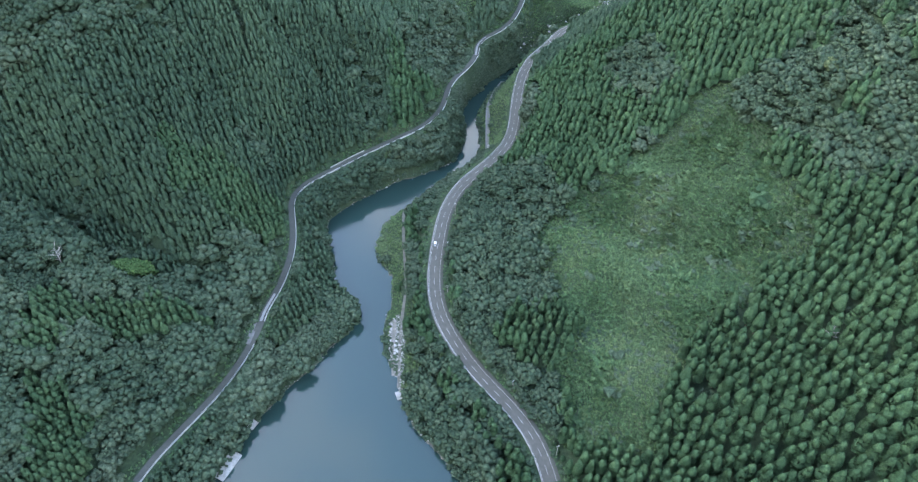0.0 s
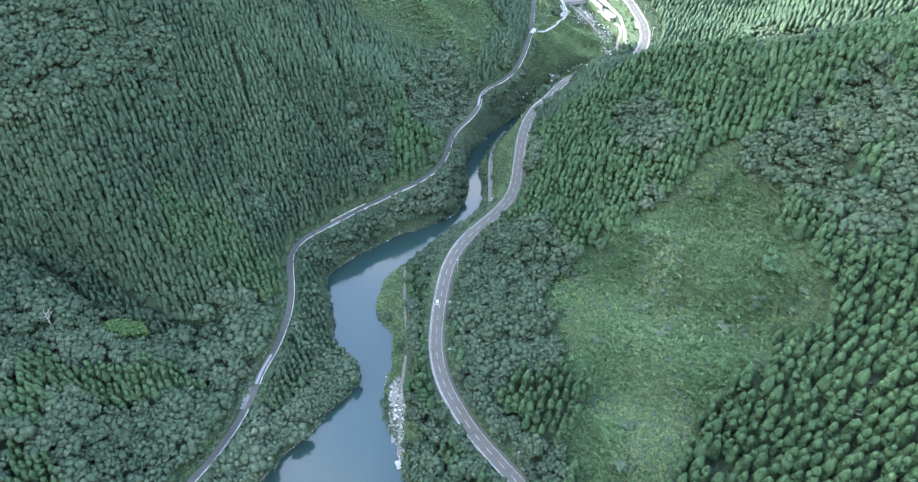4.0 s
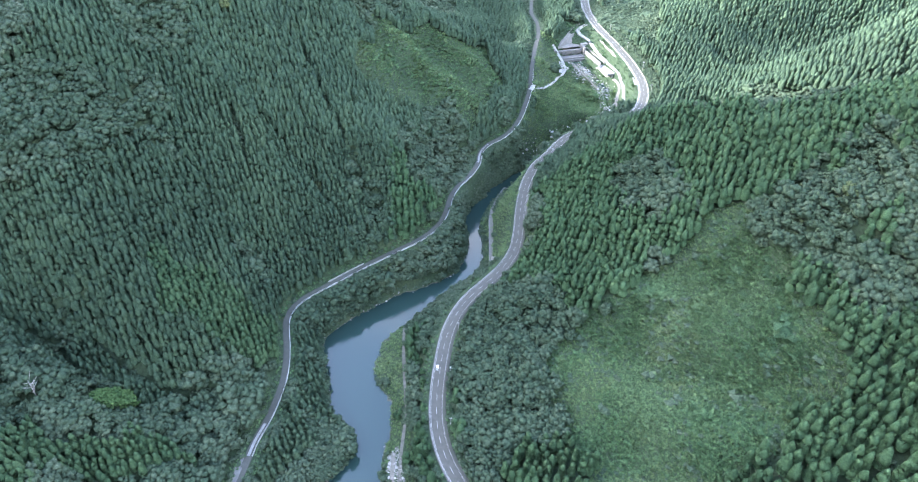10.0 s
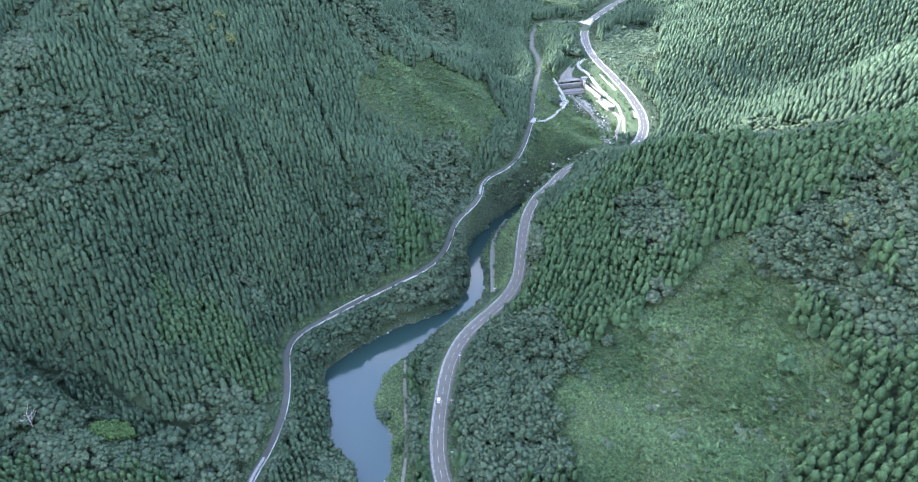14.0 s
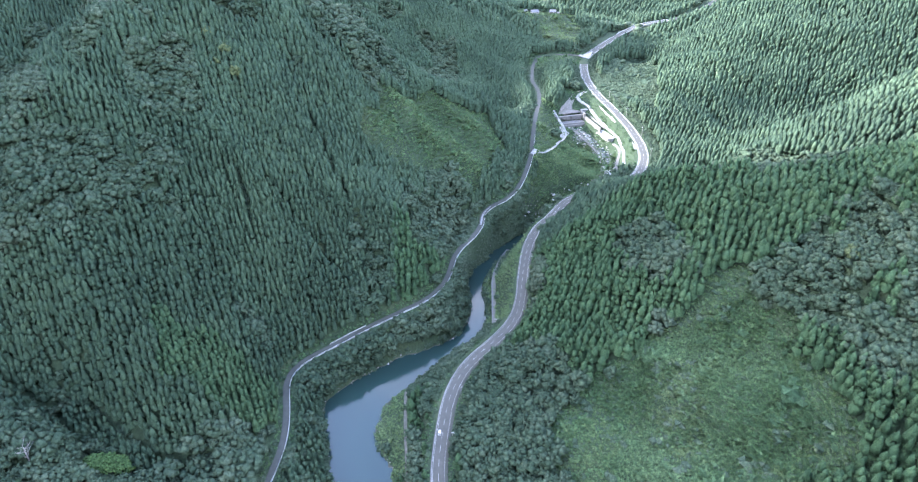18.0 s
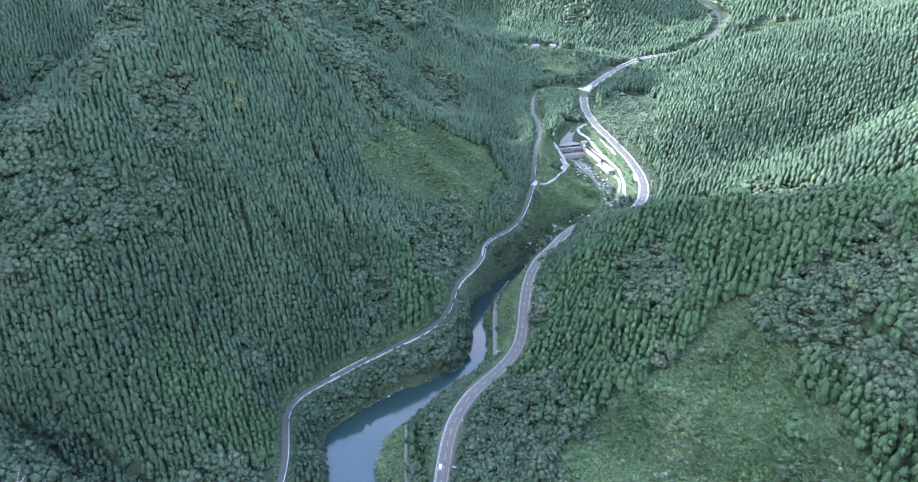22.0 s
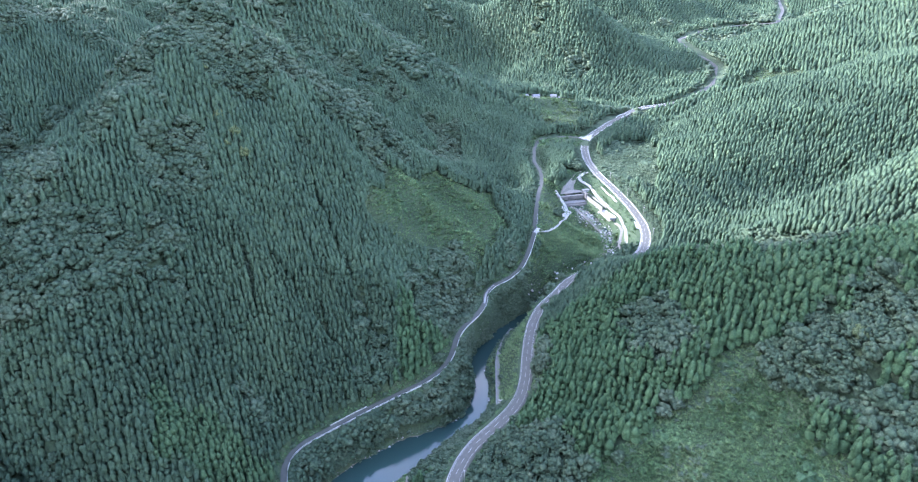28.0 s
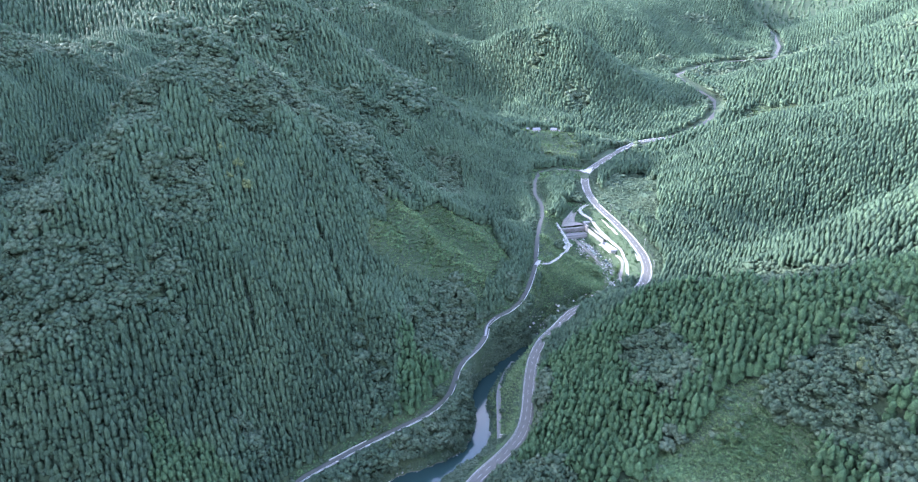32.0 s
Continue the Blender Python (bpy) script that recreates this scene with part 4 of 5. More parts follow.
undergrowth("works_growth", WORKS, 2.2, 0.8, 1.8, shrub_green, "scrub between the weir tracks", 0.55)
undergrowth("field_growth", FIELDS, 3.2, 1.2, 2.6, grass_green, "overgrown pale green terraced fields")
undergrowth("far_growth", FAR_CUT, 4.5, 1.5, 3.0, grass_green, "young growth on the far cleared slope")
undergrowth("ramp_growth", RAMP_BANK, 2.2, 0.9, 2.0, grass_green, "green grass bank above the weir ramp", 0.9)
undergrowth("low_meadow_grass", MEADOW_LOW, 1.9, 0.9, 1.8, grass_green, "green grass on the lower meadow", 0.92)
undergrowth("low_meadow_bushes", MEADOW_LOW, 4.0, 1.0, 2.4, shrub_green, "scattered bushes on the lower meadow", 0.5, 0, shrubs)
undergrowth("link_growth", LINK_BANK, 3.0, 1.2, 2.5, shrub_green, "low scrub below the link lane")
undergrowth("road_growth", ROAD_BANK, 3.4, 2.0, 5.0, leaf_green, "green scrub on the bank beside the upper road", 0.9, 0, shrubs)
# bushes in the runnels, windfall gaps and ragged margins
X, Y = scatter(-330, 330, 120, 1010, 2.4)
m = (tree_zone(X, Y) == 0) & ~inside(LAKE, X, Y) & (near(main_course[::2], X, Y)[0] > 7) & (near(side_course[::2], X, Y)[0] > 4.2) & (near(stream_course, X, Y)[0] > 4.5)
for poly in (CLEARING, GLADE, MEADOW, POINT, BANK, MEADOW_LOW, RAMP_BANK, WORKS, LINK_BANK):
    m &= ~inside(poly, X + 11 * waves(X, Y, 20, 15) + 4 * waves(X, Y, 7, 17), Y + 11 * waves(X, Y, 20, 16) + 4 * waves(X, Y, 7, 18))
X, Y = X[m], Y[m]
tall = rng.uniform(1.5, 4.5, len(X))
stand("gap_growth", shrubs, np.c_[X, Y, height(X, Y) - 0.3 * tall], tall, tall * rng.uniform(1.0, 1.7, len(X)), leaf_green, "dark bushes and saplings in the gaps of the wood", "shrubs")
# verges
vx, vy = [], []
for course, a, b_ in ((main_course[:150], 6.0, 9.5), (side_course[:190], 3.2, 7.0)):
    s_ = frame_of(course)
    for side in (-1, 1):
        for _ in range(5):
            q = course[:, :2] + s_ * (side * rng.uniform(a, b_, len(course)))[:, None] + rng.uniform(-1.5, 1.5, (len(course), 2))
            vx.append(q[:, 0])
            vy.append(q[:, 1])
vx, vy = np.concatenate(vx), np.concatenate(vy)
ok = (near(main_course, vx, vy)[0] > 6) & (near(side_course, vx, vy)[0] > 3.3) & ~inside(LAKE, vx, vy)
vx, vy = vx[ok], vy[ok]
tall = rng.uniform(0.8, 2.2, len(vx))
stand("verge_growth", shrubs, np.c_[vx, vy, height(vx, vy) - 0.4 * tall], tall, tall * rng.uniform(1, 1.8, len(vx)), shrub_green, "roadside grass and bushes", "shrubs")

# bushes on the steep bank between the lane and the stream
X, Y = scatter(0, 70, 495, 600, 2.2)
d_, z_ = near(side_course, X, Y)
m = (d_ > 3.4) & (d_ < 26) & ~inside(LAKE, X, Y) & (height(X, Y) < z_ - 0.5) & (near(main_course, X, Y)[0] > 14) & (near(stream_course, X, Y)[0] > 4)
X, Y = X[m], Y[m]
tall = rng.uniform(2.0, 5.0, len(X))
stand("steep_bank_growth", shrubs, np.c_[X, Y, height(X, Y) - 0.3 * tall], tall, tall * rng.uniform(1.0, 1.6, len(X)), leaf_green, "dark bushes on the steep bank below the lane", "shrubs")

# trees leaning over the lake between the lane and the water
bx, by = [], []
w_side = frame_of(np.c_[west, np.zeros(len(west))])
for k in range(4):
    for sgn in (-1,):
        q = west + w_side * (sgn * (2.5 + 4.2 * k + rng.uniform(-1.2, 1.2, len(west))))[:, None]
        bx.append(q[:, 0])
        by.append(q[:, 1])
# bushes clinging to the steep rock bank at the head of the lake
head = west[:, 1] > 470
q = np.repeat(west[head], 60, axis=0)
q = q + rng.uniform(-5.5, 5.5, q.shape)
cz = height(q[:, 0], q[:, 1])
ds_, zs_ = near(side_course, q[:, 0], q[:, 1])
ok = (cz > 0.5) & ((ds_ > 4.0) | ((ds_ > 2.3) & (cz < zs_ - 3.5))) & (near(main_course, q[:, 0], q[:, 1])[0] > 10)
cx, cy, cz = q[ok, 0], q[ok, 1], cz[ok]
tall = rng.uniform(1.8, 4.0, len(cx))
stand("rock_bank_growth", shrubs, np.c_[cx, cy, cz - 0.5 * tall], tall, tall * rng.uniform(1.0, 1.6, len(cx)), leaf_green, "dark bushes clinging to the steep bank above the water", "shrubs")
bx, by = np.concatenate(bx), np.concatenate(by)
ds_, zs_ = near(side_course, bx, by)
m = (ds_ > 4.2) & ~inside(LAKE, bx, by) & (by > 185) & ((by < 405) | (near(west, bx, by)[0] > 4.5)) & ((by > 240) | (near(west, bx, by)[0] > 7))
bx, by, ds_, zs_ = bx[m], by[m], ds_[m], zs_[m]
bz = height(bx, by) - 0.4
tall = np.minimum(rng.uniform(6, 11, len(bx)), np.maximum(np.maximum(zs_ - bz, 0) - 0.5 + 0.6 * (ds_ - 3), 1.6))
stand("bank_trees", leafy_near, np.c_[bx, by, bz], tall, np.minimum(tall * rng.uniform(0.8, 1.1, len(bx)), np.where(by > 405, 2.0 + 1.4 * near(west, bx, by)[0], 99)), leaf_green, "dense dark broadleaf trees overhanging the lake bank", smooth=True)



# ---- things along the roads ----
def join(pieces):
    """Joins (vertices, faces) pairs."""
    V, F = [], []
    for v, f in pieces:
        o = len(V)
        V += [tuple(p) for p in v]
        F += [tuple(i + o for i in q) for q in f]
    return V, F


def box(c, size, turn=0.0, chamfer=0.0):
    """A box with chamfered upright and top edges: vertices and faces."""
    sx, sy, sz = (k / 2 for k in size)
    k = min(chamfer, sx * 0.4, sy * 0.4, sz * 0.4)
    ring = lambda a, b, z: [(-a + k, -b, z), (a - k, -b, z), (a, -b + k, z), (a, b - k, z), (a - k, b, z), (-a + k, b, z), (-a, b - k, z), (-a, -b + k, z)]
    v = ring(sx, sy, -sz) + ring(sx, sy, sz - k) + ring(sx - k, sy - k, sz)
    f = [tuple(range(7, -1, -1)), tuple(range(16, 24))]
    for o in (0, 8):
        f += [(o + i, o + (i + 1) % 8, o + 8 + (i + 1) % 8, o + 8 + i) for i in range(8)]
    ca, sa = math.cos(turn), math.sin(turn)
    if k == 0:
        q = [(-sx, -sy, -sz), (sx, -sy, -sz), (sx, sy, -sz), (-sx, sy, -sz), (-sx, -sy, sz), (sx, -sy, sz), (sx, sy, sz), (-sx, sy, sz)]
        v, f = q, [(3, 2, 1, 0), (4, 5, 6, 7), (0, 1, 5, 4), (1, 2, 6, 5), (2, 3, 7, 6), (3, 0, 4, 7)]
    return [(x * ca - y * sa + c[0], x * sa + y * ca + c[1], z + c[2]) for x, y, z in v], f


def tube(points, radii, n=6):
    """A tapered tube through points."""
    v, f = [], []
    P = [Vector(p) for p in points]
    for i, p in enumerate(P):
        d = (P[min(i + 1, len(P) - 1)] - P[max(i - 1, 0)]).normalized()
        a = d.orthogonal().normalized()
        b_ = d.cross(a)
        for k in range(n):
            t = 6.2832 * k / n
            v.append(tuple(p + (a * math.cos(t) + b_ * math.sin(t)) * radii[i]))
    for i in range(len(P) - 1):
        f += [(i * n + k, i * n + (k + 1) % n, (i + 1) * n + (k + 1) % n, (i + 1) * n + k) for k in range(n)]
    f += [tuple(range(n - 1, -1, -1)), tuple(range((len(P) - 1) * n, len(P) * n))]
    return v, f


def as_mesh(name, vf, mat, smooth=False):
    return mesh_of(name, vf[0], vf[1], mat, smooth)


def stretch(course, s0, s1, step=2.5):
    return np.array([course_at(course, s)[0] for s in np.arange(s0, s1 + 0.1, step)])


post_mesh = as_mesh("post", box((0, 0, 0.36), (0.12, 0.12, 0.95), 0, 0.02), galvanised)


def guard_rail(course, s0, s1, off, label):
    """A white crash barrier: beam on posts, beside a road."""
    q = stretch(course, s0, s1)
    g = thing("guard_rail", Vector(q[0]), label, "guard rail", "guard rails along the roads")
    part("beam", ribbon("beam", q, off - 0.05, off + 0.05, 0.8, 0.32, white_paint), g, "white steel barrier beam")
    s_ = frame_of(q)
    for i in range(0, len(q), 2):
        p = new("post", post_mesh)
        p.parent = g
        p.location = Vector((q[i, 0] + s_[i, 0] * off, q[i, 1] + s_[i, 1] * off, q[i, 2])) - g.location
    return g


guard_rail(main_fine, 0, 150, -4.0, "white steel guard rail on the lake side of the road")
guard_rail(main_fine, 150, 300, -4.0, "white steel guard rail above the wooded lake bank")
guard_rail(main_fine, 300, 470, -4.0, "white steel guard rail above the grass bank")
guard_rail(main_fine, 345, 470, 4.0, "white steel guard rail below the cut slope")
guard_rail(main_fine, 545, 790, 4.0, "white steel guard rail round the outer bend")
guard_rail(side_fine, 0, 95, 2.05, "white rail at the water side of the narrow lane")
guard_rail(side_fine, 112, 262, 2.05, "white rail on the lane below the cedar slope")
guard_rail(side_fine, 285, 430, 2.05, "white rail on the lane above the river")
guard_rail(side_fine, 500, 620, 2.05, "white rail on the lane beside the meadow")

# hillside shoulder and gutter of the main road
shoulder = new("shoulder", piece(main_fine, 0, 330, 4.9, 1.1, -0.02, 0.5, "shoulder", worn_asphalt))
tagged(shoulder, "gritty gutter strip along the hillside of the road", "pavement", kind="structure")
shoulder2 = new("shoulder", piece(main_fine, 345, 470, 4.9, 1.1, -0.02, 0.5, "shoulder", dirt))
tagged(shoulder2, "pale concrete strip below the cut slope", "pavement", kind="structure")
# retaining wall on the lake side
wall_course = stretch(main_fine, 70, 250)
lake_wall = thing("retaining_wall", Vector(wall_course[0]), "dark stained concrete retaining wall under the road edge", "wall")
s_ = frame_of(wall_course)
for i in range(0, len(wall_course) - 4, 4):
    part("panel", ribbon("panel", wall_course[i:i + 5], -4.75, -4.25, -0.05, 3.4, stained_concrete), lake_wall)

# bright resurfaced stretches of the lane
for s0, s1 in ((452, 482), (112, 134)):
    part("patch", piece(side_fine, s0, s1, -0.2, 1.7, 0.006, 0.02, "patch", concrete), side_road, "pale bare concrete stretch")

# lane bridge
q = stretch(side_fine, 258, 290)
lane_bridge = thing("lane_bridge", Vector(q[0]), "small concrete lane bridge with white rails on the hillside", "bridge")
part("deck", ribbon("deck", q, -2.6, 2.6, 0.03, 0.9, concrete), lane_bridge)
part("surface", ribbon("surface", q, -2.1, 2.1, 0.045, 0.01, worn_asphalt), lane_bridge, "worn asphalt surface")
for off in (-2.45, 2.45):
    part("railing", ribbon("railing", q, off - 0.05, off + 0.05, 0.95, 0.5, white_paint), lane_bridge, "white painted rail")
for k in (3, 9):
    a = course_at(side_fine, 258 + 2.5 * k)
    part("pier", as_mesh("pier", box((a[0][0], a[0][1], a[0][2] - 5), (1.2, 4.2, 9.0), a[1], 0.1), concrete), lane_bridge)

# concrete passing place beside the lane
a = course_at(side_fine, 103)
pad = tagged(new("passing_place", as_mesh("passing_place", box((a[0][0] - 3.6 * math.sin(a[1]) * 1, a[0][1] + 3.6 * math.cos(a[1]), a[0][2] - 0.2), (17, 5.5, 0.5), a[1], 0.05), stained_concrete)), "pale concrete passing place beside the narrow lane", "pavement", kind="structure")


# ---- poles and cables ----
def pole_at_origin():
    pole = new("utility_pole")
    tagged(pole, "grey concrete utility pole with crossarms", "utility pole", "utility poles along the roads")
    part("shaft", as_mesh("shaft", tube([(0, 0, -0.8), (0, 0, 5), (0, 0, 11.5)], [0.19, 0.16, 0.11], 8), wood_grey, True), pole)
    for z in (10.3, 11.1):
        part("crossarm", as_mesh("crossarm", box((0, 0, z), (0.1, 2.0, 0.1), 0, 0.02), galvanised), pole)
    for y in (-0.85, 0.0, 0.85):
        part("insulator", as_mesh("insulator", tube([(0, y, 11.15), (0, y, 11.25), (0, y, 11.4)], [0.05, 0.09, 0.04], 6), white_paint, True), pole)
    return pole


def pole_line(course, stations, off):
    places = []
    for s in stations:
        c, h = course_at(course, s)
        x, y = c[0] + math.sin(h) * off, c[1] - math.cos(h) * off
        z = float(height(np.array([x]), np.array([y]))[0])
        places.append((x, y, z, h))
    return places


first_pole = pole_at_origin()
spots = [pole_line(main_fine, (12, 52, 92, 132, 170, 208), 7.2), pole_line(main_fine, (365, 405, 445), 6.4),
         pole_line(main_fine, (560, 610, 660, 710, 760), 6.5)]
used = False
for row in spots:
    for x, y, z, h in row:
        m = Matrix.Translation((x, y, z)) @ Matrix.Rotation(h, 4, "Z")
        if not used:
            first_pole.matrix_basis = m
            used = True
        else:
            copy_thing(first_pole, m)
    for (x0, y0, z0, h0), (x1, y1, z1, h1) in zip(row[:-1], row[1:]):
        span = thing("power_cable", Vector((x0, y0, z0 + 11)), "black power cables sagging between utility poles", "cable", "cables between poles")
        for o in (-0.85, 0.85):
            p0 = Vector((x0 - math.sin(h0) * o, y0 + math.cos(h0) * o, z0 + 11.4))
            p1 = Vector((x1 - math.sin(h1) * o, y1 + math.cos(h1) * o, z1 + 11.4))
            pts = [p0.lerp(p1, t) - Vector((0, 0, 4 * 0.9 * t * (1 - t))) for t in np.linspace(0, 1, 9)]
            part("wire", as_mesh("wire", tube(pts, [0.05] * 9, 4), cable_black), span)


# ---- lake edge ----
def rock(size, seed):
    """A worn stone: a lumpy faceted block."""
    g = np.random.RandomState(seed)
    t = (1 + 5 ** 0.5) / 2
    ico = np.array([(-1, t, 0), (1, t, 0), (-1, -t, 0), (1, -t, 0), (0, -1, t), (0, 1, t), (0, -1, -t), (0, 1, -t), (t, 0, -1), (t, 0, 1), (-t, 0, -1), (-t, 0, 1)]) / 1.902
    return ico * g.uniform(0.7, 1.15, (12, 1)) * size


ROCK_FACES = np.array([(0, 11, 5), (0, 5, 1), (0, 1, 7), (0, 7, 10), (0, 10, 11), (1, 5, 9), (5, 11, 4), (11, 10, 2), (10, 7, 6), (7, 1, 8), (3, 9, 4), (3, 4, 2), (3, 2, 6), (3, 6, 8), (3, 8, 9), (4, 9, 5), (2, 4, 11), (6, 2, 10), (8, 6, 7), (9, 8, 1)], np.int32)
rock_shapes = [(rock((0.5, 0.38, 0.3), s).astype(np.float32) + np.array((0, 0, 0.12), np.float32), ROCK_FACES) for s in range(8)]


def stones(name, xy, low, high, label):
    x, y = xy
    size = rng.uniform(low, high, len(x)) * (1 + 1.2 * (rng.rand(len(x)) < 0.1))
    ob = stand(name, rock_shapes, np.c_[x, y, height(x, y)], size, size, stone, label, "stones")
    ob.data.polygons.foreach_set("use_smooth", np.zeros(len(ob.data.polygons), bool))
    return ob


def spread(poly, step, keep=1.0):
    p = np.array(poly)
    X, Y = scatter(p[:, 0].min(), p[:, 0].max(), p[:, 1].min(), p[:, 1].max(), step)
    m = inside(poly, X, Y) & (rng.rand(len(X)) < keep)
    return X[m], Y[m]


stones("bank_stones", spread([(-43, 262), (-36, 266), (-31, 240), (-31, 212), (-35, 207), (-41, 228)], 0.8, 0.9), 0.5, 1.3, "pale broken rock slope running into the lake")
edge = np.concatenate([west[:, :2], east[:, :2]])
edge = np.repeat(edge, 3, 0) + rng.normal(0, 0.9, (len(edge) * 3, 2))
stones("shore_stones", (edge[:, 0], edge[:, 1]), 0.3, 1.0, "grey stones along the waterline")


def draped(points, step=3.0):
    q = smooth_course([(*p, 0.0) for p in points], step, 3)
    q[:, 2] = height(q[:, 0], q[:, 1])
    for _ in range(3):
        q[1:-1, 2] = (q[:-2, 2] + 2 * q[1:-1, 2] + q[2:, 2]) / 4
    return q


shore_track = tagged(new("shore_track", ribbon("shore_track", draped(SHORE_PATH), -1.3, 1.3, 0.3, 0.8, dirt)), "pale dirt track along the low lake shore", "path", kind="structure")
shore_strip = tagged(new("shore_strip", ribbon("shore_strip", draped([(-38, 262), (-38, 250), (-38, 238), (-37, 226), (-36, 214), (-35, 203)], 1.5), -3.0, 2.2, 0.2, 0.9, pale_dirt)), "bare strip of pale rocky dirt beside the lake", "dirt", kind="structure")


def boat_ramp(x, y, turn, long_, wide, label):
    ramp = thing("boat_ramp", Vector((x, y, 0)), label, "boat ramp", "boat ramps on the lake shore")
    v, f = box((0, 0, 0), (long_, wide, 0.6), 0, 0.04)
    tilt = Matrix.Translation((x, y, 0.45)) @ Matrix.Rotation(turn, 4, "Z") @ Matrix.Rotation(radians(9), 4, "Y")
    part("slab", mesh_of("slab", [tilt @ Vector(p) for p in v], f, pale_concrete, False), ramp)
    for o in (-wide / 2, wide / 2):
        v, f = box((0, o, 0.25), (long_, 0.35, 0.55), 0, 0.04)
        part("kerb", mesh_of("kerb", [tilt @ Vector(p) for p in v], f, pale_concrete, False), ramp)


boat_ramp(-124.5, 167, radians(-25), 8, 16, "pale concrete boat ramp sloping into the lake")
boat_ramp(-115.5, 191, radians(-30), 4, 5, "small pale concrete landing at the waterline")
boat_ramp(-33.5, 209, radians(200), 4, 5, "broken pale concrete landing below the rock slope")

# river wall and grass bank above the lake head
q = draped([(27, 418), (28, 440), (29, 464), (30, 490), (33, 508), (40, 530), (48, 550)])
river_wall = thing("river_wall", Vector(q[0]), "grey stone-faced river wall with a path on top", "wall")
part("face", ribbon("face", q, -2.4, -1.2, 1.0, 3.5, stained_concrete), river_wall)
part("path", ribbon("path", q, -1.2, 1.5, 1.05, 1.6, dirt), river_wall, "pale gravel path")
bank_wall = thing("bank_wall", Vector((32, 424, 12)), "white streaked concrete block wall at the foot of the bank", "wall")
for k in range(5):
    part("block", as_mesh("block", box((27.5 + 2.15 * k, 425.5 - 0.35 * k, 15.0), (2.05, 0.9, 5.5 + 0.8 * math.sin(k * 2.1)), -0.16, 0.05), plaster), bank_wall)

# ---- weir and works upstream ----
stream_water = tagged(new("stream", ribbon("stream", smooth_course(STREAM, 4.0), -3.0, 3.0, 0.25, 0.3, lake_water)), "shallow dark stream between boulders", "water", kind="structure")
gravel_bar = tagged(new("gravel_bar", ribbon("gravel_bar", draped([tuple(p[:2]) for p in STREAM], 4.0), -8.0, 8.0, 0.12, 1.2, dirt)), "pale gravel bed along the stream", "ground", kind="structure")
X, Y = [], []
for (px_, py_, _), k in zip(smooth_course(STREAM, 2.0), range(1000)):
    c = 9
    X.append(px_ + rng.normal(0, 4.6, c))
    Y.append(py_ + rng.normal(0, 4.6, c))
stones("stream_boulders", (np.concatenate(X), np.concatenate(Y)), 0.8, 2.2, "pale boulders in the stream bed")
weir = thing("weir", Vector((136, 790, 26)), "grey concrete river weir with a dark stained face", "weir")
W = radians(14)
part("crest", as_mesh("crest", box((136, 791, 30.5), (36, 3.0, 5.0), W, 0.3), stained_concrete), weir)
part("apron", as_mesh("apron", box((137.5, 784.5, 26.3), (34, 8.0, 2.2), W, 0.2), stained_concrete), weir)
part("sill", as_mesh("sill", box((138.6, 779, 25.0), (34, 2.0, 2.4), W, 0.2), stained_concrete), weir)
for k in range(6):
    u = -15 + 6 * k
    part("buttress", as_mesh("buttress", box((136 + u * math.cos(W) + 1.9 * math.sin(W), 791 + u * math.sin(W) - 1.9 * math.cos(W), 29.4), (0.8, 1.6, 5.5), W, 0.08), stained_concrete), weir)
for u in (-18.5, 18.5):
    part("abutment", as_mesh("abutment", box((136 + u * math.cos(W), 791 + u * math.sin(W), 31.5), (2.6, 12, 8.5), W, 0.2), stained_concrete), weir)
pool_v = [(120, 793), (128, 812), (142, 836), (152, 850), (160, 846), (152, 826), (148, 812), (153, 801)]
pool = tagged(new("weir_pool", mesh_of("weir_pool", [(x, y, 33.4) for x, y in pool_v], [tuple(range(7, -1, -1))], pale_dirt, False)), "pale silt-filled basin held back by the weir", "ground", kind="structure")

canal = thing("canal", Vector((162, 778, 27)), "straight concrete canal beside the weir", "canal")
cd = Vector((168 - 152, 751 - 800, 0)).normalized()
cn = Vector((-cd.y, cd.x, 0))
for o, nm in ((0.0, "wall"), (5.5, "wall"), (11.0, "wall")):
    c = Vector((160, 777, 30.5)) + cn * o
    part(nm, as_mesh(nm, box(tuple(c), (50, 0.9, 5.5), math.atan2(cd.y, cd.x), 0.08), stained_concrete), canal)
part("bed", as_mesh("bed", box(tuple(Vector((160, 777, 27.8)) + cn * 5.5), (50, 10.5, 0.6), math.atan2(cd.y, cd.x), 0.0), stained_concrete), canal)
gate = thing("intake_gate", Vector((156, 803, 33)), "concrete intake gate house at the head of the canal", "gate")
part("body", as_mesh("body", box((157.5, 803, 33.5), (12, 4, 6), math.atan2(cn.y, cn.x), 0.12), concrete), gate)
for k in (-3, 0, 3):
    part("shutter", as_mesh("shutter", box((157.5 + cn.x * k + 2.0 * cd.x, 803 + cn.y * k + 2.0 * cd.y, 32.8), (2.2, 0.25, 3.2), math.atan2(cn.y, cn.x), 0.03), galvanised), gate, "grey steel shutter")
basin = thing("settling_basin", Vector((174, 742, 25)), "bright concrete settling basin with low walls", "basin")
part("floor", as_mesh("floor", box((174, 742, 27.6), (22, 13, 1.0), math.atan2(cd.y, cd.x), 0.05), pale_concrete), basin)
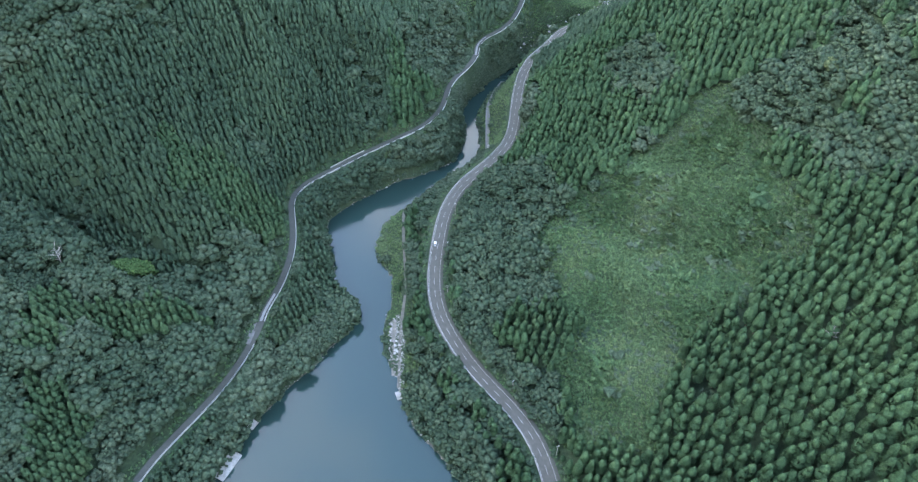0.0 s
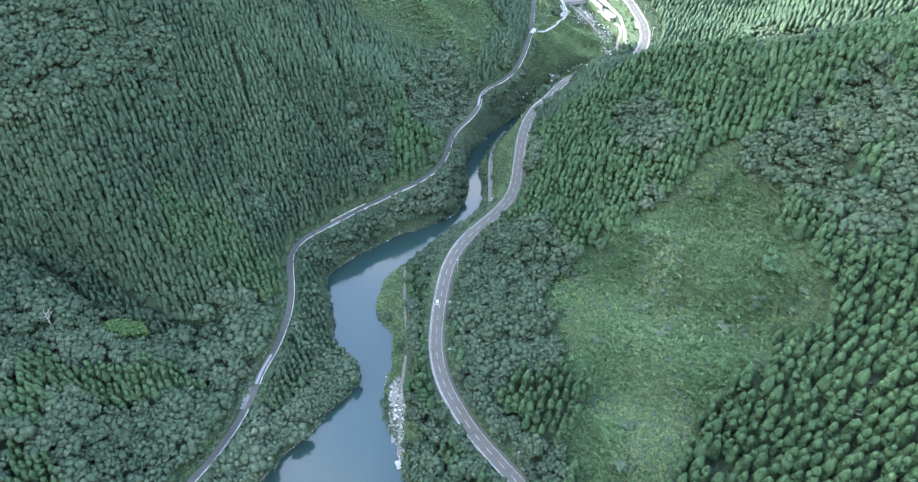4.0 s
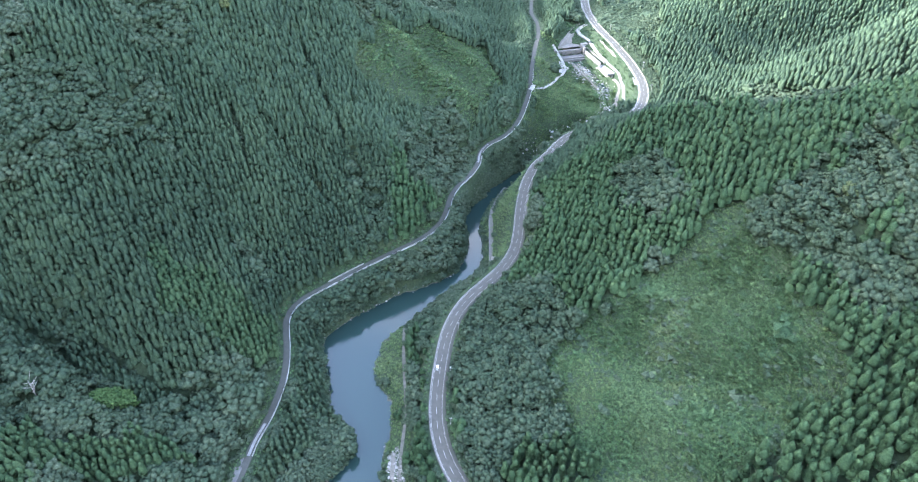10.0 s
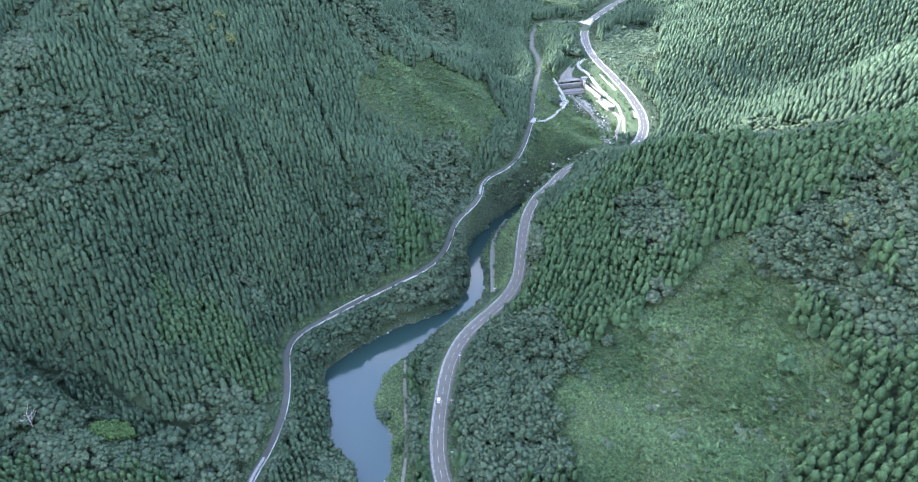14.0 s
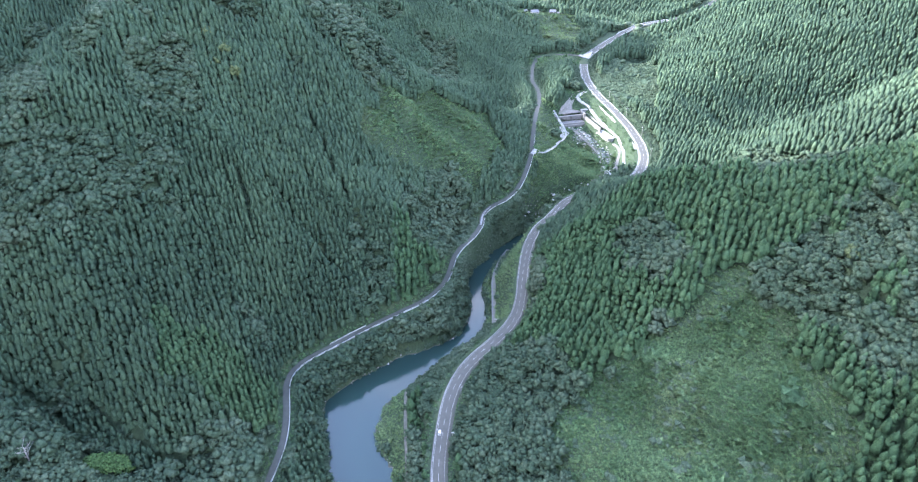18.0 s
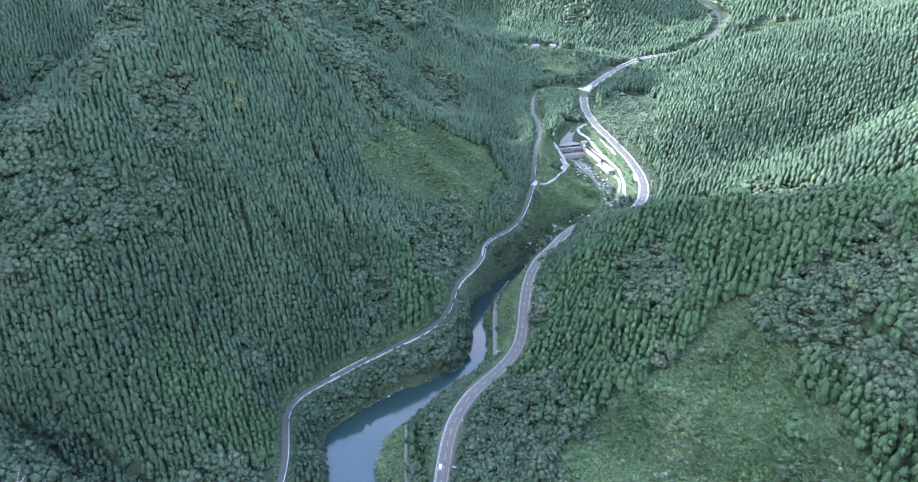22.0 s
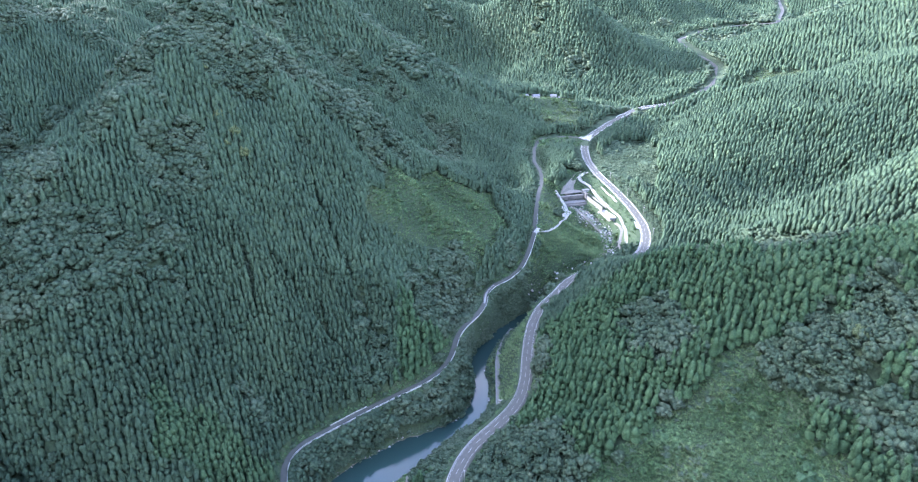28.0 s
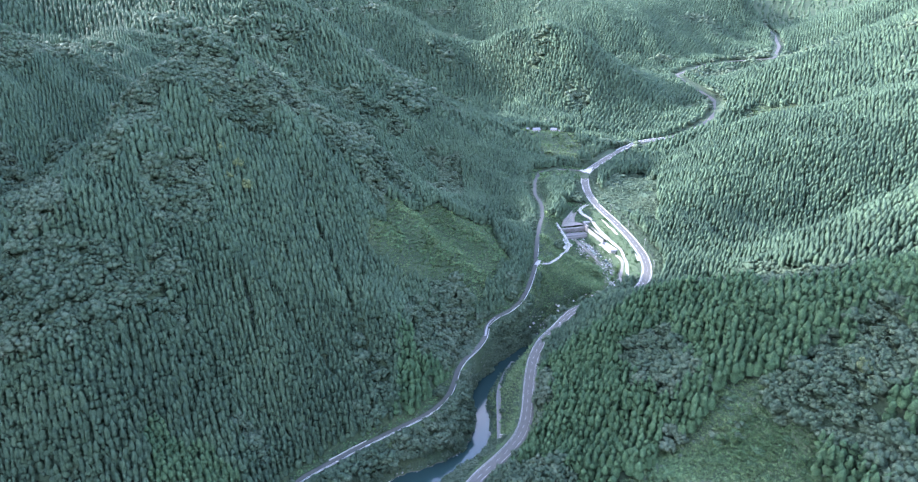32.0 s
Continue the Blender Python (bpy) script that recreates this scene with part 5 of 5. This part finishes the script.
for o, s_long in ((-6.3, 22), (6.3, 22)):
    c = Vector((174, 742, 28.6)) + cn * o
    part("wall", as_mesh("wall", box(tuple(c), (s_long, 0.6, 2.4), math.atan2(cd.y, cd.x), 0.05), pale_concrete), basin)
for o in (-11, 11):
    c = Vector((174, 742, 28.6)) + cd * o
    part("wall", as_mesh("wall", box(tuple(c), (0.6, 13, 2.4), math.atan2(cd.y, cd.x), 0.05), pale_concrete), basin)

works_track = tagged(new("works_track", ribbon("works_track", draped([(164, 840), (153, 833), (151, 822), (163, 807), (169, 781), (176, 755), (184, 728), (184, 700), (179, 671), (170, 645)]), -2.4, 2.4, 0.5, 1.2, pale_concrete)), "bright concrete service track to the weir", "road", kind="structure")
weir_ramp = tagged(new("weir_lane", ribbon("weir_lane", draped([(77, 660), (92, 677), (109, 709), (122, 744), (128, 760), (125, 774), (120, 784), (116, 794)]), -2.5, 2.5, 0.5, 1.2, pale_concrete)), "bright concrete ramp from the lane down to the weir", "road", kind="structure")
bay = tagged(new("lay_by", as_mesh("lay_by", box((192.5, 690, 40.0), (4.5, 20, 0.5), radians(-6), 0.04), concrete)), "small pale concrete lay-by at the bend", "pavement", kind="structure")
cut_wall = thing("cut_wall", Vector((179, 774, 40)), "broken pale concrete facing below the road", "wall")
for k in range(7):
    u = k / 6
    part("panel", as_mesh("panel", box((174 + 9 * u, 795 - 40 * u, 39.5 + 0.7 * math.sin(k * 3.1)), (0.8, 6.2, 5.0 + math.sin(k * 1.7)), radians(12), 0.08), plaster), cut_wall)

def paved(name, outline, lift, thick, mat, label, kind_word):
    """A thin slab laid over the ground inside an outline."""
    p = np.array(outline, float)
    c = p.mean(0)
    if np.sum(p[:, 0] * np.roll(p[:, 1], -1) - np.roll(p[:, 0], -1) * p[:, 1]) < 0:
        p = p[::-1]
    ring = np.concatenate([p, (p + np.roll(p, -1, 0)) / 2], 1).reshape(-1, 2)
    ring = np.r_[ring, [c]]
    top = np.c_[ring, height(ring[:, 0], ring[:, 1]) + lift]
    n_ = len(ring) - 1
    v = np.r_[top, top - (0, 0, thick)]
    faces = [(i, (i + 1) % n_, n_) for i in range(n_)]
    faces += [(i, n_ + 1 + i, n_ + 1 + (i + 1) % n_, (i + 1) % n_) for i in range(n_)]
    return tagged(new(name, mesh_of(name, v, faces, mat, False)), label, kind_word, kind="structure")


paved("ramp_mouth", [(75.8, 660.7), (79.1, 669.0), (88.0, 674.0), (81.7, 658.1)], 0.75, 1.5, pale_concrete, "bright concrete mouth of the weir ramp at the lane", "pavement")
paved("turning_place", [(121.8, 768.0), (133.8, 764.5), (126.5, 752.5), (119.7, 745.2)], 0.75, 1.5, pale_concrete, "bright bare turning place above the weir", "pavement")
paved("junction_apron", [(172.8, 964.1), (187.8, 972.1), (196.2, 981.7), (184.8, 945.9), (177.3, 950.7)], 1.0, 1.8, pale_concrete, "pale concrete apron where the lane meets the road", "pavement")
paved("works_yard", [(165.7, 755.8), (170.6, 754.8), (179.8, 732.4), (177.0, 729.7), (171.2, 739.8)], 0.9, 1.8, pale_concrete, "bright bare yard beside the settling basin", "pavement")
paved("silt_bank", [(123.6, 794.7), (127.4, 808.1), (138.0, 822.5), (151.7, 841.0), (157.8, 846.7), (149.7, 827.8), (143.1, 815.3), (142.3, 806.0)], 0.5, 1.5, pale_dirt, "pale gravel and silt above the weir", "ground")
works_strip = tagged(new("works_strip", ribbon("works_strip", draped([(178.5, 724.8), (181.2, 712.8), (180.2, 695.7), (176.5, 690.3), (172.6, 675.8), (159.5, 615.5)]), -2.6, 2.6, 0.55, 1.3, pale_dirt)), "bare pale dirt strip beside the boulder bed", "path", kind="structure")
X, Y = [], []
for px_, py_, _ in draped([(141.1, 760.5), (151.4, 746.4), (159.0, 731.0), (162.1, 710.9), (162.4, 687.7), (161.8, 660.9), (150.0, 608.8)], 1.5):
    X.append(px_ + rng.normal(0, 2.6, 9))
    Y.append(py_ + rng.normal(0, 2.6, 9))
stones("pale_boulders", (np.concatenate(X), np.concatenate(Y)), 0.7, 1.9, "pale boulders heaped along the stream below the weir")
for s0, s1 in ((560, 830), (830, 1010)):
    for off in (-4.85, 4.85):
        tagged(new("upper_shoulder", piece(main_fine, s0, s1, off, 1.1, 0.02, 0.5, "upper_shoulder", concrete)), "pale concrete shoulder of the upper road", "pavement", kind="structure")

# upper bridge
q = np.array([p for p in main_fine if 250 < p[0] < 345 and 1055 < p[1] < 1130])
upper_bridge = thing("upper_bridge", Vector(q[0]), "curved concrete road bridge over the side stream", "bridge")
part("girder", ribbon("girder", q, -4.0, 4.0, -0.55, 1.6, concrete), upper_bridge)
for off in (-4.3, 4.3):
    part("parapet", ribbon("parapet", q, off - 0.15, off + 0.15, 0.9, 1.5, white_paint), upper_bridge, "white parapet rail")
for k in (len(q) // 4, len(q) // 2, 3 * len(q) // 4):
    part("pier", as_mesh("pier", tube([(q[k, 0], q[k, 1], 42), (q[k, 0], q[k, 1], q[k, 2] - 2.0)], [1.2, 1.2], 10), concrete, True), upper_bridge)
stones("gully_boulders", spread([(262, 1020), (280, 1085), (300, 1085), (282, 1015)], 3.2, 0.8), 1.2, 3.5, "pale boulders in the side stream")


# ---- houses by the fields ----
def house(x, y, turn, long_, wide, tall, label):
    z = float(height(np.array([x]), np.array([y]))[0]) - 0.3
    h = new("house")
    h.location = (x, y, z)
    h.rotation_euler = (0, 0, turn)
    tagged(h, label, "house", "houses by the fields")

    def own(name, vf, mat, parent, lab=""):
        ob = new(name, as_mesh(name, vf, mat))
        ob.parent = parent
        return tagged(ob, lab) if lab else ob
    own("wall", box((0, 0, tall / 2), (long_, wide, tall), 0, 0.03), plaster, h)
    o, r_ = 0.7, wide * 0.36
    a_, b_ = long_ / 2 + o, wide / 2 + o
    v = [(-a_, -b_, tall - 0.1), (a_, -b_, tall - 0.1), (a_, b_, tall - 0.1), (-a_, b_, tall - 0.1), (-a_ + 0.6, 0, tall + r_), (a_ - 0.6, 0, tall + r_),
         (-a_, -b_, tall - 0.35), (a_, -b_, tall - 0.35), (a_, b_, tall - 0.35), (-a_, b_, tall - 0.35)]
    own("roof", (v, [(0, 1, 5, 4), (2, 3, 4, 5), (1, 2, 5), (3, 0, 4), (6, 7, 1, 0), (7, 8, 2, 1), (8, 9, 3, 2), (9, 6, 0, 3), (9, 8, 7, 6)]), roof_tile, h, "grey tiled gable roof")
    for k in (-0.28, 0.05, 0.32):
        w = own("window", box((long_ * k, -wide / 2 - 0.02, tall * 0.55), (1.6, 0.1, 1.2), 0, 0.0), car_glass, h)
        own("sill", box((long_ * k, -wide / 2 - 0.06, tall * 0.55 - 0.66), (1.8, 0.16, 0.1), 0, 0.0), plaster, w)
    own("door", box((-long_ * 0.12, -wide / 2 - 0.03, 1.0), (0.95, 0.1, 2.0), 0, 0.0), bark, h)


house(128, 1142, 0.3, 12, 7, 4.5, "old plastered farmhouse with a grey tiled roof")
house(160, 1158, -0.2, 10, 6.5, 4.2, "pale farmhouse beside the terraced fields")
house(174, 1168, 0.1, 8, 5, 3.2, "small pale shed above the fields")
house(112, 1146, 0.6, 7, 5, 3.0, "weathered shed at the wood edge")
lot = tagged(new("gravel_lot", as_mesh("gravel_lot", box((548, 1610, 83), (44, 60, 1.2), -0.3, 0.1), concrete)), "bright bare gravel lot beside the upper road", "pavement", kind="structure")
house(575, 1650, 0.2, 16, 8, 5, "white shed at the gravel lot")


# ---- single trees ----
def bare_tree(x, y, tall, mat, label, seed):
    g = np.random.RandomState(seed)
    z = float(height(np.array([x]), np.array([y]))[0])
    t = thing("dead_tree", Vector((x, y, z)), label, "tree")
    part("trunk", as_mesh("trunk", tube([(x, y, z - 0.5), (x + 0.3, y, z + tall * 0.5), (x + 0.2, y + 0.4, z + tall)], [0.35, 0.24, 0.06], 7), mat, True), t)
    for k in range(16):
        u = 0.35 + 0.6 * k / 16
        a_, l_ = g.uniform(0, 6.28), tall * (0.5 - 0.3 * u) * g.uniform(0.8, 1.3)
        p = Vector((x + 0.3, y + 0.2, z + tall * u))
        d = Vector((math.cos(a_), math.sin(a_), g.uniform(0.35, 0.9)))
        pts = [p, p + d * l_ * 0.5, p + d * l_ + Vector((0, 0, l_ * 0.15))]
        br = part("limb", as_mesh("limb", tube(pts, [0.13, 0.09, 0.03], 5), mat, True), t)
        for _ in range(2):
            e = Vector((g.normal(), g.normal(), abs(g.normal()))).normalized()
            tw = new("twig", as_mesh("twig", tube([pts[1], pts[1] + e * l_ * 0.4], [0.06, 0.02], 4), mat))
            tw.parent = br
            tw.matrix_parent_inverse = Matrix.Translation(-Vector((0, 0, 0)))
    return t


bare_tree(-226, 261, 15, dead_wood, "bleached leafless dead tree standing in the woodland", 3)
bare_tree(168, 178, 14, dead_wood, "fallen-in bleached dead cedar among the plantation", 7)


def single_tree(kind, shapes, x, y, tall, wide, mat, label, group, seed, trunk_mat=bark):
    z = float(height(np.array([x]), np.array([y]))[0])
    t = new(kind)
    t.location = (x, y, z)
    t.rotation_euler = (0, 0, (seed * 2.4) % 6.28)
    tagged(t, label, "tree", group)
    key = (kind, seed % len(shapes), mat.name)
    if key not in tree_meshes:
        v, f = shapes[seed % len(shapes)]
        crown = mesh_of("crown", v * np.array((wide, wide, tall)), [tuple(q) for q in f], mat, True)
        trunk = as_mesh("trunk", tube([(0, 0, -0.8), (0, 0, tall * 0.35), (0, 0, tall * 0.8)], [0.28, 0.22, 0.05], 6), trunk_mat, True)
        tree_meshes[key] = crown, trunk
    for nm, me in zip(("crown", "trunk"), tree_meshes[key]):
        ob = new(nm, me)
        ob.parent = t
    s = 0.88 + 0.24 * ((seed * 0.618) % 1)
    t.scale = (s, s, s)
    return t


tree_meshes = {}
for i, (x, y, z) in enumerate(near_cedars):
    single_tree("cedar_tree", cedars_dome, x, y, 17.0, 16.6, plantation_green, "dark green cedar with a blunt dense crown in the plantation", "cedars of the plantation", i)
single_tree("birch_tree", leafy_near, 86, 311, 11, 9, leaf_green, "slender pale-trunked tree at the clearing edge", "", 3, dead_wood)
for i, (x, y) in enumerate(((-184, 529), (-178, 536), (-190, 540), (-170, 528), (205, 318), (-205, 560))):
    single_tree("autumn_tree", leafy_near, x, y, 11, 12, rust_leaf, "yellowing broadleaf tree among dark cedars", "autumn trees", i)
for i, (x, y) in enumerate(((-131, 297), (-138, 291), (-128, 288))):
    single_tree("pale_tree", leafy_near, x, y, 10, 11, shrub_green, "rounded pale green broadleaf tree beside the lane", "pale trees by the lane", i)
for i in range(46):
    a_, q_ = i * 2.4, 10 * math.sqrt(i / 46)
    single_tree("bamboo_clump", leafy_mid, -193 + q_ * math.cos(a_), 270 + 0.8 * q_ * math.sin(a_), 8.5, 6.5, bright_green, "bright yellow-green leafy thicket in the dark wood", "bright thicket", i)


# ---- car ----
def car(course, s, off):
    c, h = course_at(course, s)
    k = new("car")
    k.location = (c[0] + math.sin(h) * off, c[1] - math.cos(h) * off, c[2])
    k.rotation_euler = (0, 0, h)
    tagged(k, "small white hatchback driving on the asphalt road", "car")

    def own(name, vf, mat, parent, lab=""):
        ob = new(name, as_mesh(name, vf, mat))
        ob.parent = parent
        return tagged(ob, lab) if lab else ob
    def body(rows):
        v, f = [], []
        for x, half, z0, z1 in rows:
            v += [(x, -half, z0), (x, half, z0), (x, half * 0.94, z1), (x, -half * 0.94, z1)]
        for i in range(len(rows) - 1):
            o = 4 * i
            f += [(o + a_, o + (a_ + 1) % 4, o + 4 + (a_ + 1) % 4, o + 4 + a_) for a_ in range(4)]
        return v, f + [(3, 2, 1, 0), tuple(len(v) - 4 + a_ for a_ in range(4))]
    own("body", body([(-1.95, 0.74, 0.35, 0.75), (-1.85, 0.82, 0.25, 0.95), (0.8, 0.84, 0.22, 0.95), (1.75, 0.8, 0.25, 0.82), (1.98, 0.68, 0.35, 0.65)]), car_paint, k)
    cabin = own("cabin", body([(-1.8, 0.74, 0.94, 1.0), (-1.4, 0.7, 0.94, 1.48), (0.15, 0.7, 0.94, 1.5), (0.95, 0.74, 0.94, 0.98)]), car_glass, k, "dark tinted cabin glass")
    own("roof", body([(-1.45, 0.64, 1.47, 1.5), (-0.6, 0.66, 1.5, 1.55), (0.2, 0.64, 1.48, 1.52)]), car_paint, cabin)
    for x in (-1.2, 1.25):
        for y in (-0.76, 0.76):
            w = own("wheel", tube([(x, y - 0.1, 0.31), (x, y + 0.1, 0.31)], [0.31, 0.31], 12), rubber, k, "black tyre")
            own("rim", tube([(x, y - 0.115, 0.31), (x, y + 0.115, 0.31)], [0.19, 0.19], 10), galvanised, w)
    for y in (-0.55, 0.55):
        own("headlight", box((1.93, y, 0.66), (0.12, 0.3, 0.14), 0, 0.02), car_glass, k)
        own("tail_light", box((-1.93, y, 0.75), (0.08, 0.26, 0.18), 0, 0.02), rust_leaf, k)


car(main_fine, 178, -1.75)
